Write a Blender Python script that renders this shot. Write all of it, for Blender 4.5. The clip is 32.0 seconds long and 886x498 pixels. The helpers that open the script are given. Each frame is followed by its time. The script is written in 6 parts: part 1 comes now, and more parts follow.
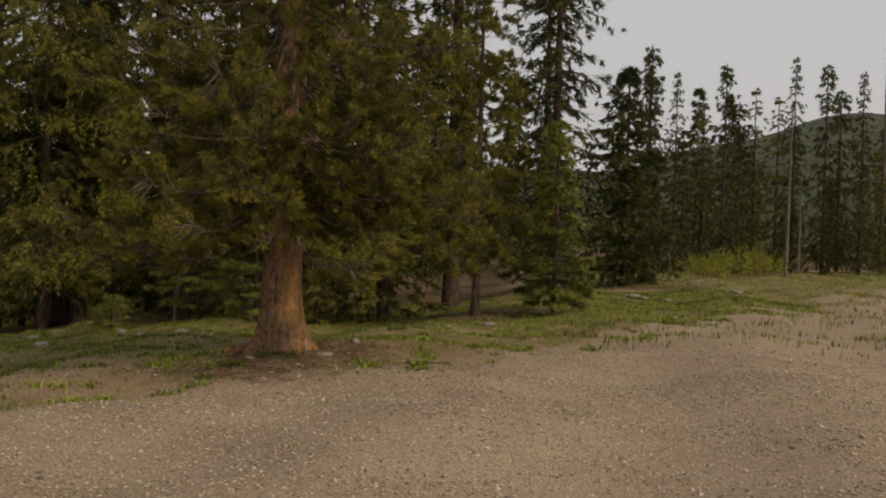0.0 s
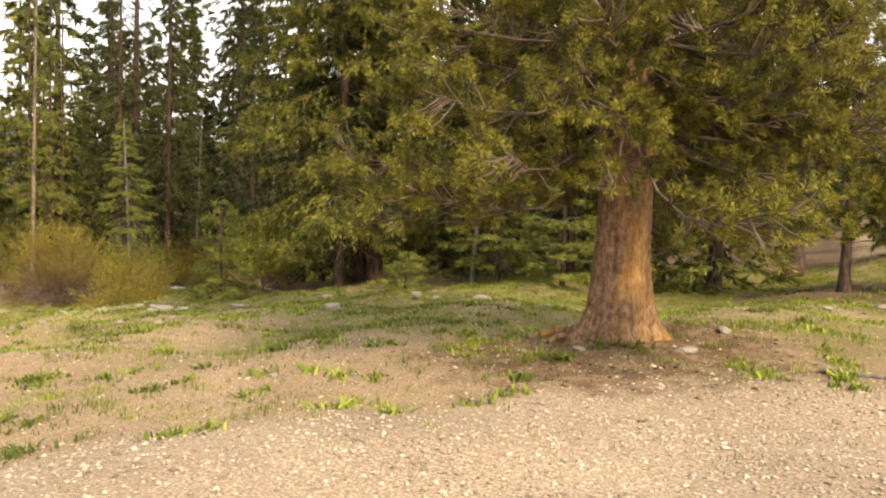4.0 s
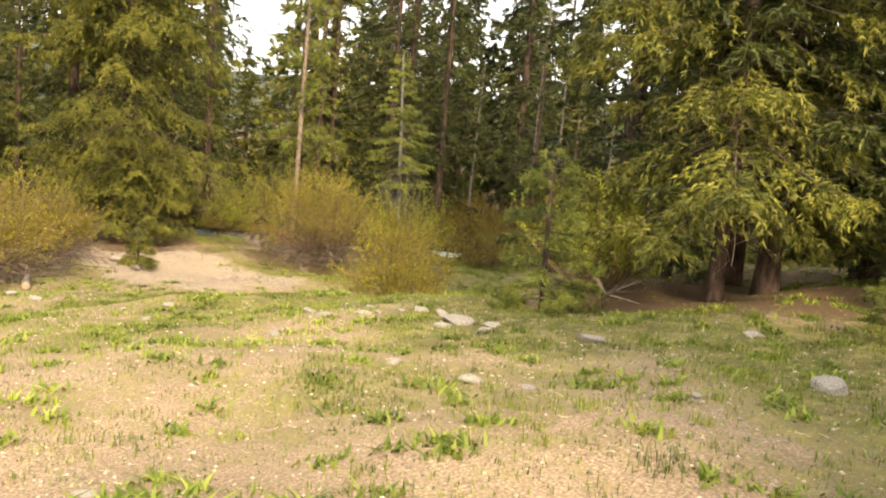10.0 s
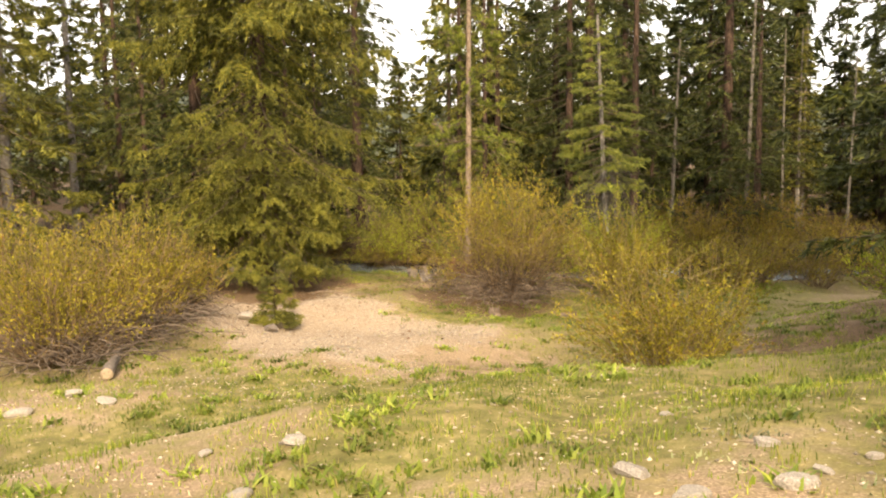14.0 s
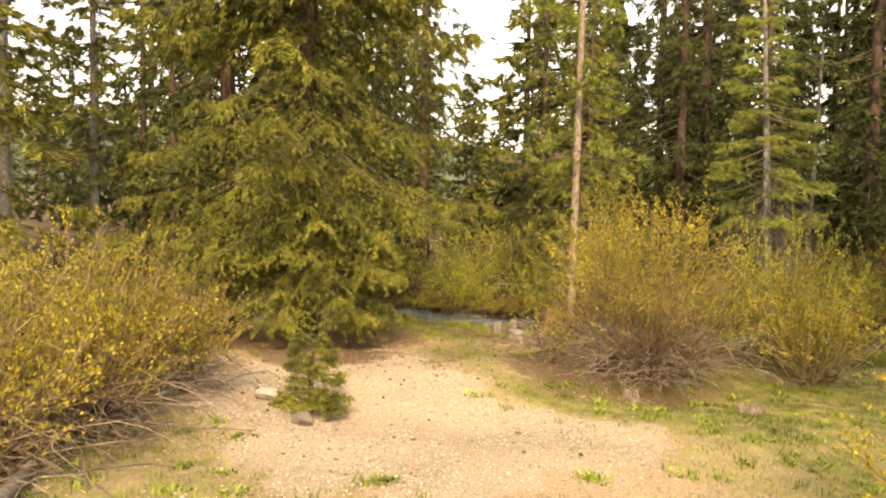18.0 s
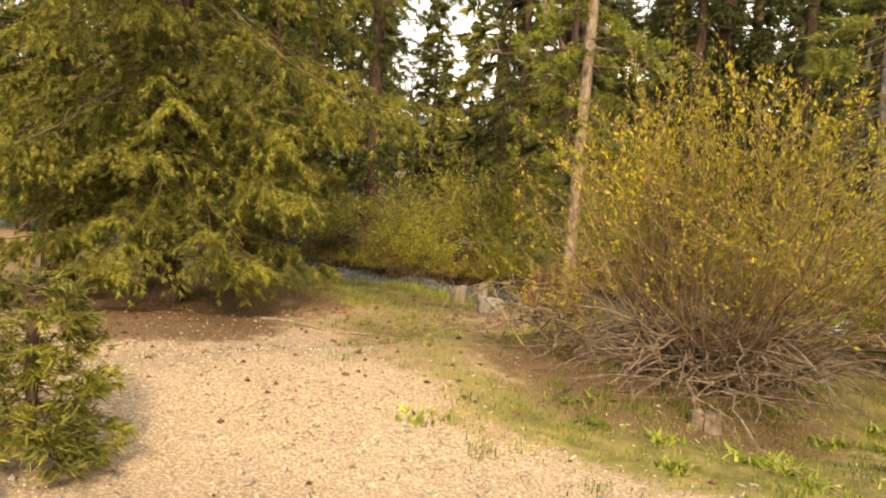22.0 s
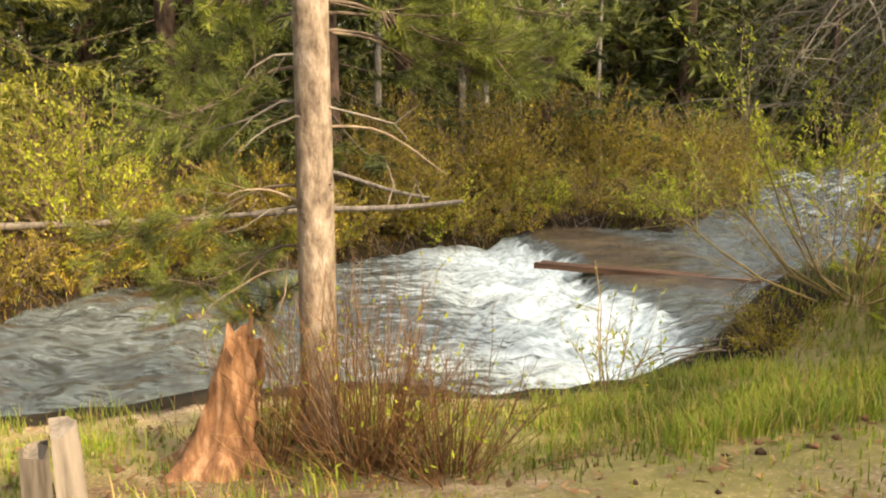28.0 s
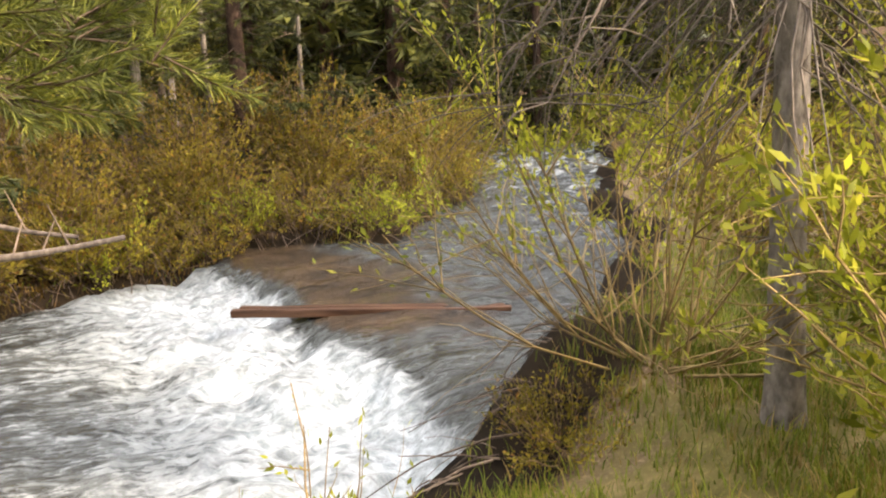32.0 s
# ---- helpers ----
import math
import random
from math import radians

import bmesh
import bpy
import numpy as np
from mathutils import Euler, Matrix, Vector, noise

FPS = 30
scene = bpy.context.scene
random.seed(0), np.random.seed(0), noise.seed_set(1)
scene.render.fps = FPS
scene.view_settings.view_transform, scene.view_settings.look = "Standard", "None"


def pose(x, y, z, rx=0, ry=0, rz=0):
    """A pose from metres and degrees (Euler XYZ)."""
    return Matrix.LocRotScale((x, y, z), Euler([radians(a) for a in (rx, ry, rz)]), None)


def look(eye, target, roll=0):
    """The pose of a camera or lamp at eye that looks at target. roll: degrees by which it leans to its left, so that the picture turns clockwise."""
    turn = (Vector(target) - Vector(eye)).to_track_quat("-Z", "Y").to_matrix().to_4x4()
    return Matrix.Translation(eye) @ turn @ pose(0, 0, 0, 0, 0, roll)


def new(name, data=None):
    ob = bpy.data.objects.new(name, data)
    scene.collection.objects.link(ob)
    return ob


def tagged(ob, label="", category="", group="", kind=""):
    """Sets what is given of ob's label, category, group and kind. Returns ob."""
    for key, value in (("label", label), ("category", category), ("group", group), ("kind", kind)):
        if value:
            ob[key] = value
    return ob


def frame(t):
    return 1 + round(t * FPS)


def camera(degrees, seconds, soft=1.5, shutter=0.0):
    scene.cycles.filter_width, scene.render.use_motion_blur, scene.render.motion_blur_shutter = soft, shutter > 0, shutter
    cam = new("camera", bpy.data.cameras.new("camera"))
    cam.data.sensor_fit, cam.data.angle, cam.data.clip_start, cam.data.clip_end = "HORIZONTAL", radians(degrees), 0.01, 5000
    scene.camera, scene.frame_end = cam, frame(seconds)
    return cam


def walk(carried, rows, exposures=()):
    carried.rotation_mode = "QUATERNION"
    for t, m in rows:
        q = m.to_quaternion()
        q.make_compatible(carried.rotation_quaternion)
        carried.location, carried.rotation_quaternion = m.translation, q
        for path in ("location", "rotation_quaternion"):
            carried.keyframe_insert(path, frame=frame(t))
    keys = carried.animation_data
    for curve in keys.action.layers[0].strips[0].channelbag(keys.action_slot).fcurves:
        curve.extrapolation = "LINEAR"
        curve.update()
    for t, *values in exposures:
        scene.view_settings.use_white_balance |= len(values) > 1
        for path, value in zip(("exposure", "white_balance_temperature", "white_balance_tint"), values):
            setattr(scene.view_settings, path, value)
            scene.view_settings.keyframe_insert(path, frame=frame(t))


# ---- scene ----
cam = camera(56.09, 32.0, soft=2.1)
PATH = [
    (0, (0.133, 4.166, 1.114), (-0.804, 14.122, 1.048), 1.73),
    (0.5, (0.073, 4.442, 1.105), (-1.362, 14.335, 0.856), 1.37),
    (1, (-0.028, 4.765, 1.075), (-1.959, 14.571, 0.731), 0.84),
    (1.5, (-0.177, 5.136, 1.049), (-2.536, 14.845, 0.648), 0.67),
    (2, (-0.318, 5.524, 1.011), (-3.148, 15.107, 0.609), 0.88),
    (2.5, (-0.485, 5.857, 1.002), (-3.747, 15.301, 0.589), 0.88),
    (3, (-0.683, 6.165, 1.008), (-4.324, 15.469, 0.577), 1.04),
    (3.5, (-0.936, 6.607, 0.994), (-4.871, 15.782, 0.421), 1.80),
    (5.5, (-2.413, 8.292, 0.845), (-7.214, 17.036, 0.136), 1.01),
    (6, (-2.807, 8.737, 0.817), (-7.818, 17.362, 0.109), 1.06),
    (6.5, (-3.227, 9.129, 0.802), (-8.378, 17.662, -0.012), 0.71),
    (7, (-3.609, 9.531, 0.777), (-8.944, 17.931, -0.213), 0.63),
    (7.5, (-4.031, 9.864, 0.782), (-9.519, 18.129, -0.478), 0.87),
    (8, (-4.491, 10.229, 0.779), (-10.152, 18.364, -0.553), 1.34),
    (8.5, (-4.968, 10.648, 0.761), (-10.863, 18.649, -0.347), 2.16),
    (9, (-5.542, 11.136, 0.722), (-11.703, 18.964, -0.145), 2.87),
    (9.5, (-6.181, 11.667, 0.672), (-12.588, 19.283, -0.304), 3.72),
    (10, (-6.854, 12.148, 0.606), (-13.438, 19.566, -0.672), 5.04),
    (10.5, (-7.531, 12.645, 0.535), (-14.383, 19.849, -0.543), 6.07),
    (11, (-8.318, 13.176, 0.460), (-15.447, 20.131, -0.443), 5.94),
    (11.5, (-9.096, 13.713, 0.363), (-16.649, 20.218, -0.429), 4.69),
    (12, (-9.815, 14.151, 0.219), (-18.175, 19.587, -0.529), 1.94),
    (12.5, (-10.479, 14.617, 0.102), (-18.986, 19.831, -0.550), 0.33),
    (13, (-11.143, 15.045, 0.029), (-19.354, 20.737, -0.396), -0.33),
    (13.5, (-11.745, 15.404, -0.052), (-19.611, 21.512, -0.955), -0.12),
    (15.5, (-14.527, 16.497, -0.270), (-22.383, 22.545, -1.577), -1.10),
    (16, (-15.066, 16.784, -0.292), (-22.989, 22.757, -1.536), -0.88),
    (16.5, (-15.582, 17.133, -0.328), (-23.573, 22.997, -1.652), -0.86),
    (17, (-16.135, 17.525, -0.390), (-24.234, 23.298, -1.437), -0.29),
    (17.5, (-16.677, 17.873, -0.470), (-24.870, 23.573, -1.080), 0.51),
    (18, (-17.166, 18.241, -0.585), (-25.421, 23.849, -1.215), 1.04),
    (18.5, (-17.679, 18.617, -0.715), (-25.860, 24.225, -1.984), 1.63),
    (19, (-18.184, 19.027, -0.859), (-25.992, 24.987, -2.735), 2.64),
    (19.5, (-18.609, 19.418, -0.979), (-25.755, 25.963, -3.447), 4.13),
    (20, (-18.902, 19.725, -1.036), (-25.399, 26.887, -3.584), 5.75),
    (20.5, (-19.325, 20.019, -1.100), (-25.533, 27.704, -2.651), 6.41),
    (21, (-20.030, 20.526, -1.257), (-26.923, 27.739, -1.933), 5.73),
    (21.5, (-20.869, 21.078, -1.437), (-28.430, 27.602, -1.952), 4.12),
    (22, (-21.614, 21.582, -1.581), (-29.545, 27.601, -2.514), 4.01),
    (22.5, (-22.299, 21.992, -1.657), (-29.751, 28.525, -2.991), 4.46),
    (23, (-22.850, 22.336, -1.690), (-29.746, 29.222, -3.934), 4.47),
    (23.5, (-23.487, 22.626, -1.698), (-30.773, 29.262, -3.397), 3.59),
    (24, (-24.228, 22.996, -1.718), (-31.668, 29.493, -3.283), 2.77),
    (24.5, (-24.938, 23.367, -1.741), (-32.036, 30.170, -3.566), 3.03),
    (26.5, (-27.438, 24.908, -1.858), (-32.049, 33.665, -3.292), 0.84),
    (27, (-28.095, 25.476, -1.870), (-31.624, 34.739, -3.188), 1.36),
    (27.5, (-28.614, 25.968, -1.893), (-30.988, 35.536, -3.568), 0.19),
    (28, (-28.922, 26.460, -1.889), (-30.221, 36.217, -3.655), -0.59),
    (28.5, (-29.226, 27.015, -1.885), (-29.384, 36.693, -4.397), -0.14),
    (29, (-29.178, 27.361, -1.935), (-28.640, 37.148, -3.915), -0.90),
    (29.5, (-28.996, 27.879, -1.929), (-27.691, 37.657, -3.566), -0.45),
    (30, (-28.755, 28.349, -1.903), (-26.898, 38.047, -3.486), -0.54),
    (30.5, (-28.672, 28.624, -1.857), (-26.737, 38.285, -3.570), -1.57),
    (31, (-28.670, 28.656, -1.839), (-26.957, 38.335, -3.677), -1.95),
    (31.5, (-28.641, 28.710, -1.835), (-27.062, 38.390, -3.785), -2.57),
    (32, (-28.648, 28.766, -1.817), (-26.716, 38.367, -3.840), -2.64),
]
EXPOSURES = [(0, -1.15, 7000, 14), (0.5, -0.55, 7400, 15), (1.0, 0.0, 7800, 16), (2.0, 0.3, 7600, 14), (3.5, 0.6, 7200, 12), (6.0, 0.8, 7100, 12), (9.0, 1.0, 7000, 10), (13.0, 1.05, 7100, 12), (16.0, 0.88, 8100, 14), (18.0, 1.17, 8000, 12), (20.0, 0.85, 7600, 6), (23.0, 0.9, 8100, 14), (25.0, 1.3, 7700, 10), (27.0, 1.6, 7500, 8), (29.0, 1.75, 7150, 14), (32.0, 1.78, 7050, 20)]
walk(cam, [(t, look(eye, target, roll)) for t, eye, target, roll in PATH], EXPOSURES)

# ---- sky and sun: thin bright overcast, low warm sun behind the walker ----
world = bpy.data.worlds.new("sky")
scene.world = world
world.use_nodes = True
wn = world.node_tree.nodes
sky = wn.new("ShaderNodeTexSky")
sky.sky_type = "NISHITA"
sky.sun_disc = False
sky.sun_elevation, sky.sun_rotation = radians(35.6), radians(124)
sky.air_density, sky.dust_density, sky.ozone_density = 1.2, 4.0, 1.0
wn["Background"].inputs[1].default_value = 0.135
cloud = wn.new("ShaderNodeMix")  # a thin white cloud layer over the blue
cloud.data_type = "RGBA"
cloud.inputs[0].default_value = 0.75
cloud.inputs[7].default_value = (10.5, 10.7, 11.0, 1)
world.node_tree.links.new(sky.outputs[0], cloud.inputs[6])
world.node_tree.links.new(cloud.outputs[2], wn["Background"].inputs[0])
sun_data = bpy.data.lights.new("sun", "SUN")
sun_data.energy, sun_data.angle, sun_data.color = 3.8, radians(9), (1.0, 0.84, 0.6)
sun = new("sun", sun_data)
SUN_DIR = Vector((0.76, -0.52, 0.66))
sun.matrix_world = look(SUN_DIR * 100, (0, 0, 0))

rng = np.random.default_rng(11)


# ---- materials ----
def mat(name, rough=0.8, spec=0.3):
    m = bpy.data.materials.new(name)
    m.use_nodes = True
    b = m.node_tree.nodes["Principled BSDF"]
    b.inputs["Roughness"].default_value = rough
    b.inputs["Specular IOR Level"].default_value = spec
    return m, m.node_tree.nodes, m.node_tree.links, b


def ramp(nodes, stops):
    r = nodes.new("ShaderNodeValToRGB")
    e = r.color_ramp.elements
    while len(e) < len(stops):
        e.new(0.5)
    for k, (p, c) in zip(e, stops):
        k.position, k.color = p, (*c, 1)
    return r


def tex(nodes, links, scale, detail=4.0, rough=0.55, stretch=(1, 1, 1)):
    c, mp, n = nodes.new("ShaderNodeTexCoord"), nodes.new("ShaderNodeMapping"), nodes.new("ShaderNodeTexNoise")
    mp.inputs["Scale"].default_value = stretch
    n.inputs["Scale"].default_value, n.inputs["Detail"].default_value, n.inputs["Roughness"].default_value = scale, detail, rough
    links.new(c.outputs["Object"], mp.inputs["Vector"])
    links.new(mp.outputs[0], n.inputs["Vector"])
    return n


def mix(nodes, links, kind, fac, a, b):
    n = nodes.new("ShaderNodeMix")
    n.data_type, n.blend_type = "RGBA", kind
    for sock, v in ((n.inputs[0], fac), (n.inputs[6], a), (n.inputs[7], b)):
        if isinstance(v, (int, float)):
            sock.default_value = v
        elif isinstance(v, tuple):
            sock.default_value = (*v, 1)
        else:
            links.new(v, sock)
    return n.outputs[2]


def bump(nodes, links, b, height, strength, dist):
    n = nodes.new("ShaderNodeBump")
    n.inputs["Strength"].default_value, n.inputs["Distance"].default_value = strength, dist
    links.new(height, n.inputs["Height"])
    links.new(n.outputs[0], b.inputs["Normal"])


def leaf_mat(name, stops, thin=0.35, rough=0.55, spec=0.25, clump=0.9):
    """Foliage: a colour for each leaf or needle, patches of painted shade and light, with light that comes through."""
    m, n, l, b = mat(name, rough, spec)
    g = n.new("ShaderNodeNewGeometry")
    r = ramp(n, stops)
    l.new(g.outputs["Random Per Island"], r.inputs[0])
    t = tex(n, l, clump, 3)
    # wide dark-to-bright range puts shaded and lit clumps into the leaf colour
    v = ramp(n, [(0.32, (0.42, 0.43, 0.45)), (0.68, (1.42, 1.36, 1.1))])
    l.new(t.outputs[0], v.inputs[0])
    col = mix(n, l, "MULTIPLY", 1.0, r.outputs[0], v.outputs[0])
    l.new(col, b.inputs["Base Color"])
    tr, ms = n.new("ShaderNodeBsdfTranslucent"), n.new("ShaderNodeMixShader")
    l.new(col, tr.inputs[0])
    ms.inputs[0].default_value = thin
    l.new(b.outputs[0], ms.inputs[1])
    l.new(tr.outputs[0], ms.inputs[2])
    l.new(ms.outputs[0], n["Material Output"].inputs[0])
    return m


def bark_mat(name, dark, mid, light, scale=9.0, tall=0.22, depth=0.03, patch=None):
    m, n, l, b = mat(name, 0.9, 0.15)
    a = tex(n, l, scale, 8, 0.65, (1, 1, tall))
    r = ramp(n, [(0.32, dark), (0.5, mid), (0.68, light)])
    l.new(a.outputs[0], r.inputs[0])
    col = r.outputs[0]
    if patch:
        p = tex(n, l, 3.4, 5, 0.6, (1, 1, 0.16))
        pr = ramp(n, [(0.52, (0, 0, 0)), (0.75, (0.8, 0.8, 0.8))])
        l.new(p.outputs[0], pr.inputs[0])
        col = mix(n, l, "MIX", pr.outputs[0], col, patch)
    l.new(col, b.inputs["Base Color"])
    bump(n, l, b, a.outputs[0], 0.9, depth)
    return m


def plain_mat(name, stops, scale, rough=0.85, depth=0.01, stretch=(1, 1, 1), spec=0.25, vary=0.0):
    m, n, l, b = mat(name, rough, spec)
    a = tex(n, l, scale, 7, 0.62, stretch)
    r = ramp(n, stops)
    l.new(a.outputs[0], r.inputs[0])
    col = r.outputs[0]
    if vary:
        g = n.new("ShaderNodeNewGeometry")
        v = ramp(n, [(0, (1 - vary,) * 3), (1, (1 + vary,) * 3)])
        l.new(g.outputs["Random Per Island"], v.inputs[0])
        col = mix(n, l, "MULTIPLY", 1.0, col, v.outputs[0])
    l.new(col, b.inputs["Base Color"])
    bump(n, l, b, a.outputs[0], 0.7, depth)
    return m


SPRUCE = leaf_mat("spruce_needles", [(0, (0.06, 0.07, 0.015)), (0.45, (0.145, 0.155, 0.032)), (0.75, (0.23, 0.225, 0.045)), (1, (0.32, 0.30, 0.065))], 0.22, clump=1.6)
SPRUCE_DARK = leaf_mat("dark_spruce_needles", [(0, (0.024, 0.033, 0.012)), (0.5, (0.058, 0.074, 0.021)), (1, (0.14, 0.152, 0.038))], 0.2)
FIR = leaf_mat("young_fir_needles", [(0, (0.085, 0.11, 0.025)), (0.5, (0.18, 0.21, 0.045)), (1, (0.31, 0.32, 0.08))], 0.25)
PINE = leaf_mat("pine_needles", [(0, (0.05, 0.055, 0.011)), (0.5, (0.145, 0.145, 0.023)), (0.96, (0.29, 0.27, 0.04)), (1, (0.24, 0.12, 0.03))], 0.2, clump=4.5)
# darker copy of the pine needles, low-bough shade put into the colour
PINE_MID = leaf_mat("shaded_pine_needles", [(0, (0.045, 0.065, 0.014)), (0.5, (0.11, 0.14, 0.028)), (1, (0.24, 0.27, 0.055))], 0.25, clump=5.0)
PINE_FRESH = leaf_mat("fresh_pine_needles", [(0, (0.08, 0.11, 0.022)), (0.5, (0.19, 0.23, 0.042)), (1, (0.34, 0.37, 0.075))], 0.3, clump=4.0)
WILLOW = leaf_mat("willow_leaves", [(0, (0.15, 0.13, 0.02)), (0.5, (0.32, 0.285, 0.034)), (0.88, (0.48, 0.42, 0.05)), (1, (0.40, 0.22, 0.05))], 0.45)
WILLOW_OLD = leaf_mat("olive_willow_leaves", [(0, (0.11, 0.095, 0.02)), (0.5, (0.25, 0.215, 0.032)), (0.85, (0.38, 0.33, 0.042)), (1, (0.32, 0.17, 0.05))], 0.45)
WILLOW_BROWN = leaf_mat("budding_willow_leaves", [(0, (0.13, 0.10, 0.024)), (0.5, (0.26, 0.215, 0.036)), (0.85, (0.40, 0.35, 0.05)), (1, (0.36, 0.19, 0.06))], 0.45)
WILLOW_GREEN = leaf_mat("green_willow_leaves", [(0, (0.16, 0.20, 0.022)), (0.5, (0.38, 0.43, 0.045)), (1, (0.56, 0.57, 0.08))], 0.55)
GRASS = leaf_mat("grass_blades", [(0, (0.09, 0.135, 0.018)), (0.5, (0.18, 0.24, 0.034)), (0.85, (0.30, 0.34, 0.055)), (1, (0.42, 0.34, 0.14))], 0.4)
BANK = leaf_mat("lush_bank_grass", [(0, (0.10, 0.15, 0.02)), (0.5, (0.22, 0.29, 0.035)), (0.7, (0.30, 0.34, 0.055)), (0.85, (0.34, 0.25, 0.09)), (1, (0.42, 0.32, 0.15))], 0.4)
MOSS = leaf_mat("mossy_verge", [(0, (0.06, 0.036, 0.01)), (0.45, (0.17, 0.10, 0.02)), (0.75, (0.27, 0.19, 0.03)), (1, (0.15, 0.21, 0.03))], 0.25)
HERB = leaf_mat("herb_leaves", [(0, (0.10, 0.15, 0.025)), (0.6, (0.21, 0.27, 0.045)), (1, (0.36, 0.40, 0.085))], 0.4)
DRY = leaf_mat("dry_grass", [(0, (0.05, 0.032, 0.012)), (0.6, (0.11, 0.075, 0.022)), (0.9, (0.19, 0.14, 0.04)), (1, (0.14, 0.16, 0.03))], 0.3)
SAGE = leaf_mat("grey_herb_leaves", [(0, (0.12, 0.14, 0.07)), (0.6, (0.24, 0.26, 0.14)), (1, (0.38, 0.39, 0.24))], 0.3)
STRAW = leaf_mat("pale_straw", [(0, (0.14, 0.09, 0.05)), (0.5, (0.34, 0.25, 0.15)), (1, (0.58, 0.48, 0.33))], 0.1)
RUST = leaf_mat("rusty_dead_stalks", [(0, (0.10, 0.045, 0.02)), (0.6, (0.20, 0.105, 0.05)), (1, (0.30, 0.19, 0.10))], 0.2)
BARK_ORANGE = bark_mat("orange_pine_bark", (0.05, 0.03, 0.02), (0.185, 0.11, 0.065), (0.33, 0.225, 0.145), 22, 0.5, 0.04, (0.50, 0.27, 0.05))
BARK_DARK = bark_mat("dark_spruce_bark", (0.02, 0.014, 0.011), (0.065, 0.043, 0.032), (0.13, 0.085, 0.062), 12, 0.3)
BARK_PALE = bark_mat("pale_pine_bark", (0.08, 0.056, 0.042), (0.215, 0.165, 0.125), (0.34, 0.275, 0.22), 20, 0.5, 0.03)
BARK_SNAG = bark_mat("weathered_snag", (0.05, 0.043, 0.036), (0.14, 0.125, 0.105), (0.25, 0.225, 0.195), 18, 0.3, 0.02)
BARK_GREY = bark_mat("grey_spruce_bark", (0.09, 0.08, 0.07), (0.22, 0.2, 0.18), (0.36, 0.33, 0.3), 18, 0.5, 0.015)
STEM_YELLOW = plain_mat("yellow_willow_stems", [(0.3, (0.16, 0.115, 0.045)), (0.7, (0.34, 0.25, 0.11))], 12, vary=0.3)
DEADFALL = plain_mat("fallen_willow_stems", [(0.3, (0.055, 0.038, 0.028)), (0.7, (0.26, 0.20, 0.15))], 14, vary=0.5)
GREY_TWIG = plain_mat("grey_dead_twigs", [(0.3, (0.07, 0.06, 0.05)), (0.7, (0.19, 0.165, 0.14))], 14, vary=0.4)
TWIG = plain_mat("dead_twigs", [(0.3, (0.11, 0.08, 0.055)), (0.7, (0.29, 0.225, 0.165))], 14, vary=0.4)
STEM = plain_mat("willow_stems", [(0.3, (0.10, 0.065, 0.04)), (0.7, (0.30, 0.21, 0.12))], 9, vary=0.5)
STEM_OLIVE = plain_mat("olive_willow_stems", [(0.3, (0.14, 0.10, 0.045)), (0.7, (0.36, 0.27, 0.12))], 9, vary=0.4)
LIMB = plain_mat("conifer_limbs", [(0.3, (0.05, 0.035, 0.025)), (0.7, (0.16, 0.12, 0.09))], 12, vary=0.3)
ROCK = plain_mat("pale_granite", [(0.25, (0.12, 0.10, 0.08)), (0.5, (0.26, 0.225, 0.185)), (0.75, (0.44, 0.40, 0.34))], 11, depth=0.02, vary=0.2)
ROCK_GREY = plain_mat("grey_boulder", [(0.25, (0.10, 0.09, 0.08)), (0.5, (0.21, 0.19, 0.17)), (0.75, (0.34, 0.31, 0.28))], 12, depth=0.02)
ROCK_WET = plain_mat("wet_creek_rock", [(0.3, (0.012, 0.01, 0.008)), (0.7, (0.06, 0.05, 0.04))], 8, 0.25, 0.02, spec=0.5)
GRAVEL = plain_mat("gravel_stones", [(0.25, (0.22, 0.175, 0.125)), (0.6, (0.42, 0.35, 0.265)), (0.8, (0.66, 0.59, 0.49))], 30, vary=0.6)
CONE = plain_mat("pine_cone_scales", [(0.3, (0.04, 0.022, 0.013)), (0.7, (0.17, 0.085, 0.045))], 40, vary=0.6)
WOOD_CUT = plain_mat("pale_cut_wood", [(0.3, (0.16, 0.12, 0.08)), (0.7, (0.42, 0.33, 0.22))], 30, 0.8, 0.004)
WOOD_GREY = plain_mat("weathered_grey_wood", [(0.3, (0.055, 0.044, 0.034)), (0.7, (0.235, 0.195, 0.16))], 16, 0.9, 0.012, (1, 1, 0.1))
WOOD_ORANGE = plain_mat("rotten_orange_wood", [(0.3, (0.04, 0.022, 0.013)), (0.5, (0.19, 0.092, 0.045)), (0.72, (0.40, 0.24, 0.14))], 20, 0.9, 0.02, (1, 1, 0.2))
WOOD_WET = plain_mat("wet_brown_plank", [(0.3, (0.035, 0.018, 0.011)), (0.7, (0.16, 0.082, 0.045))], 12, 0.45, 0.01, (0.1, 1, 1))


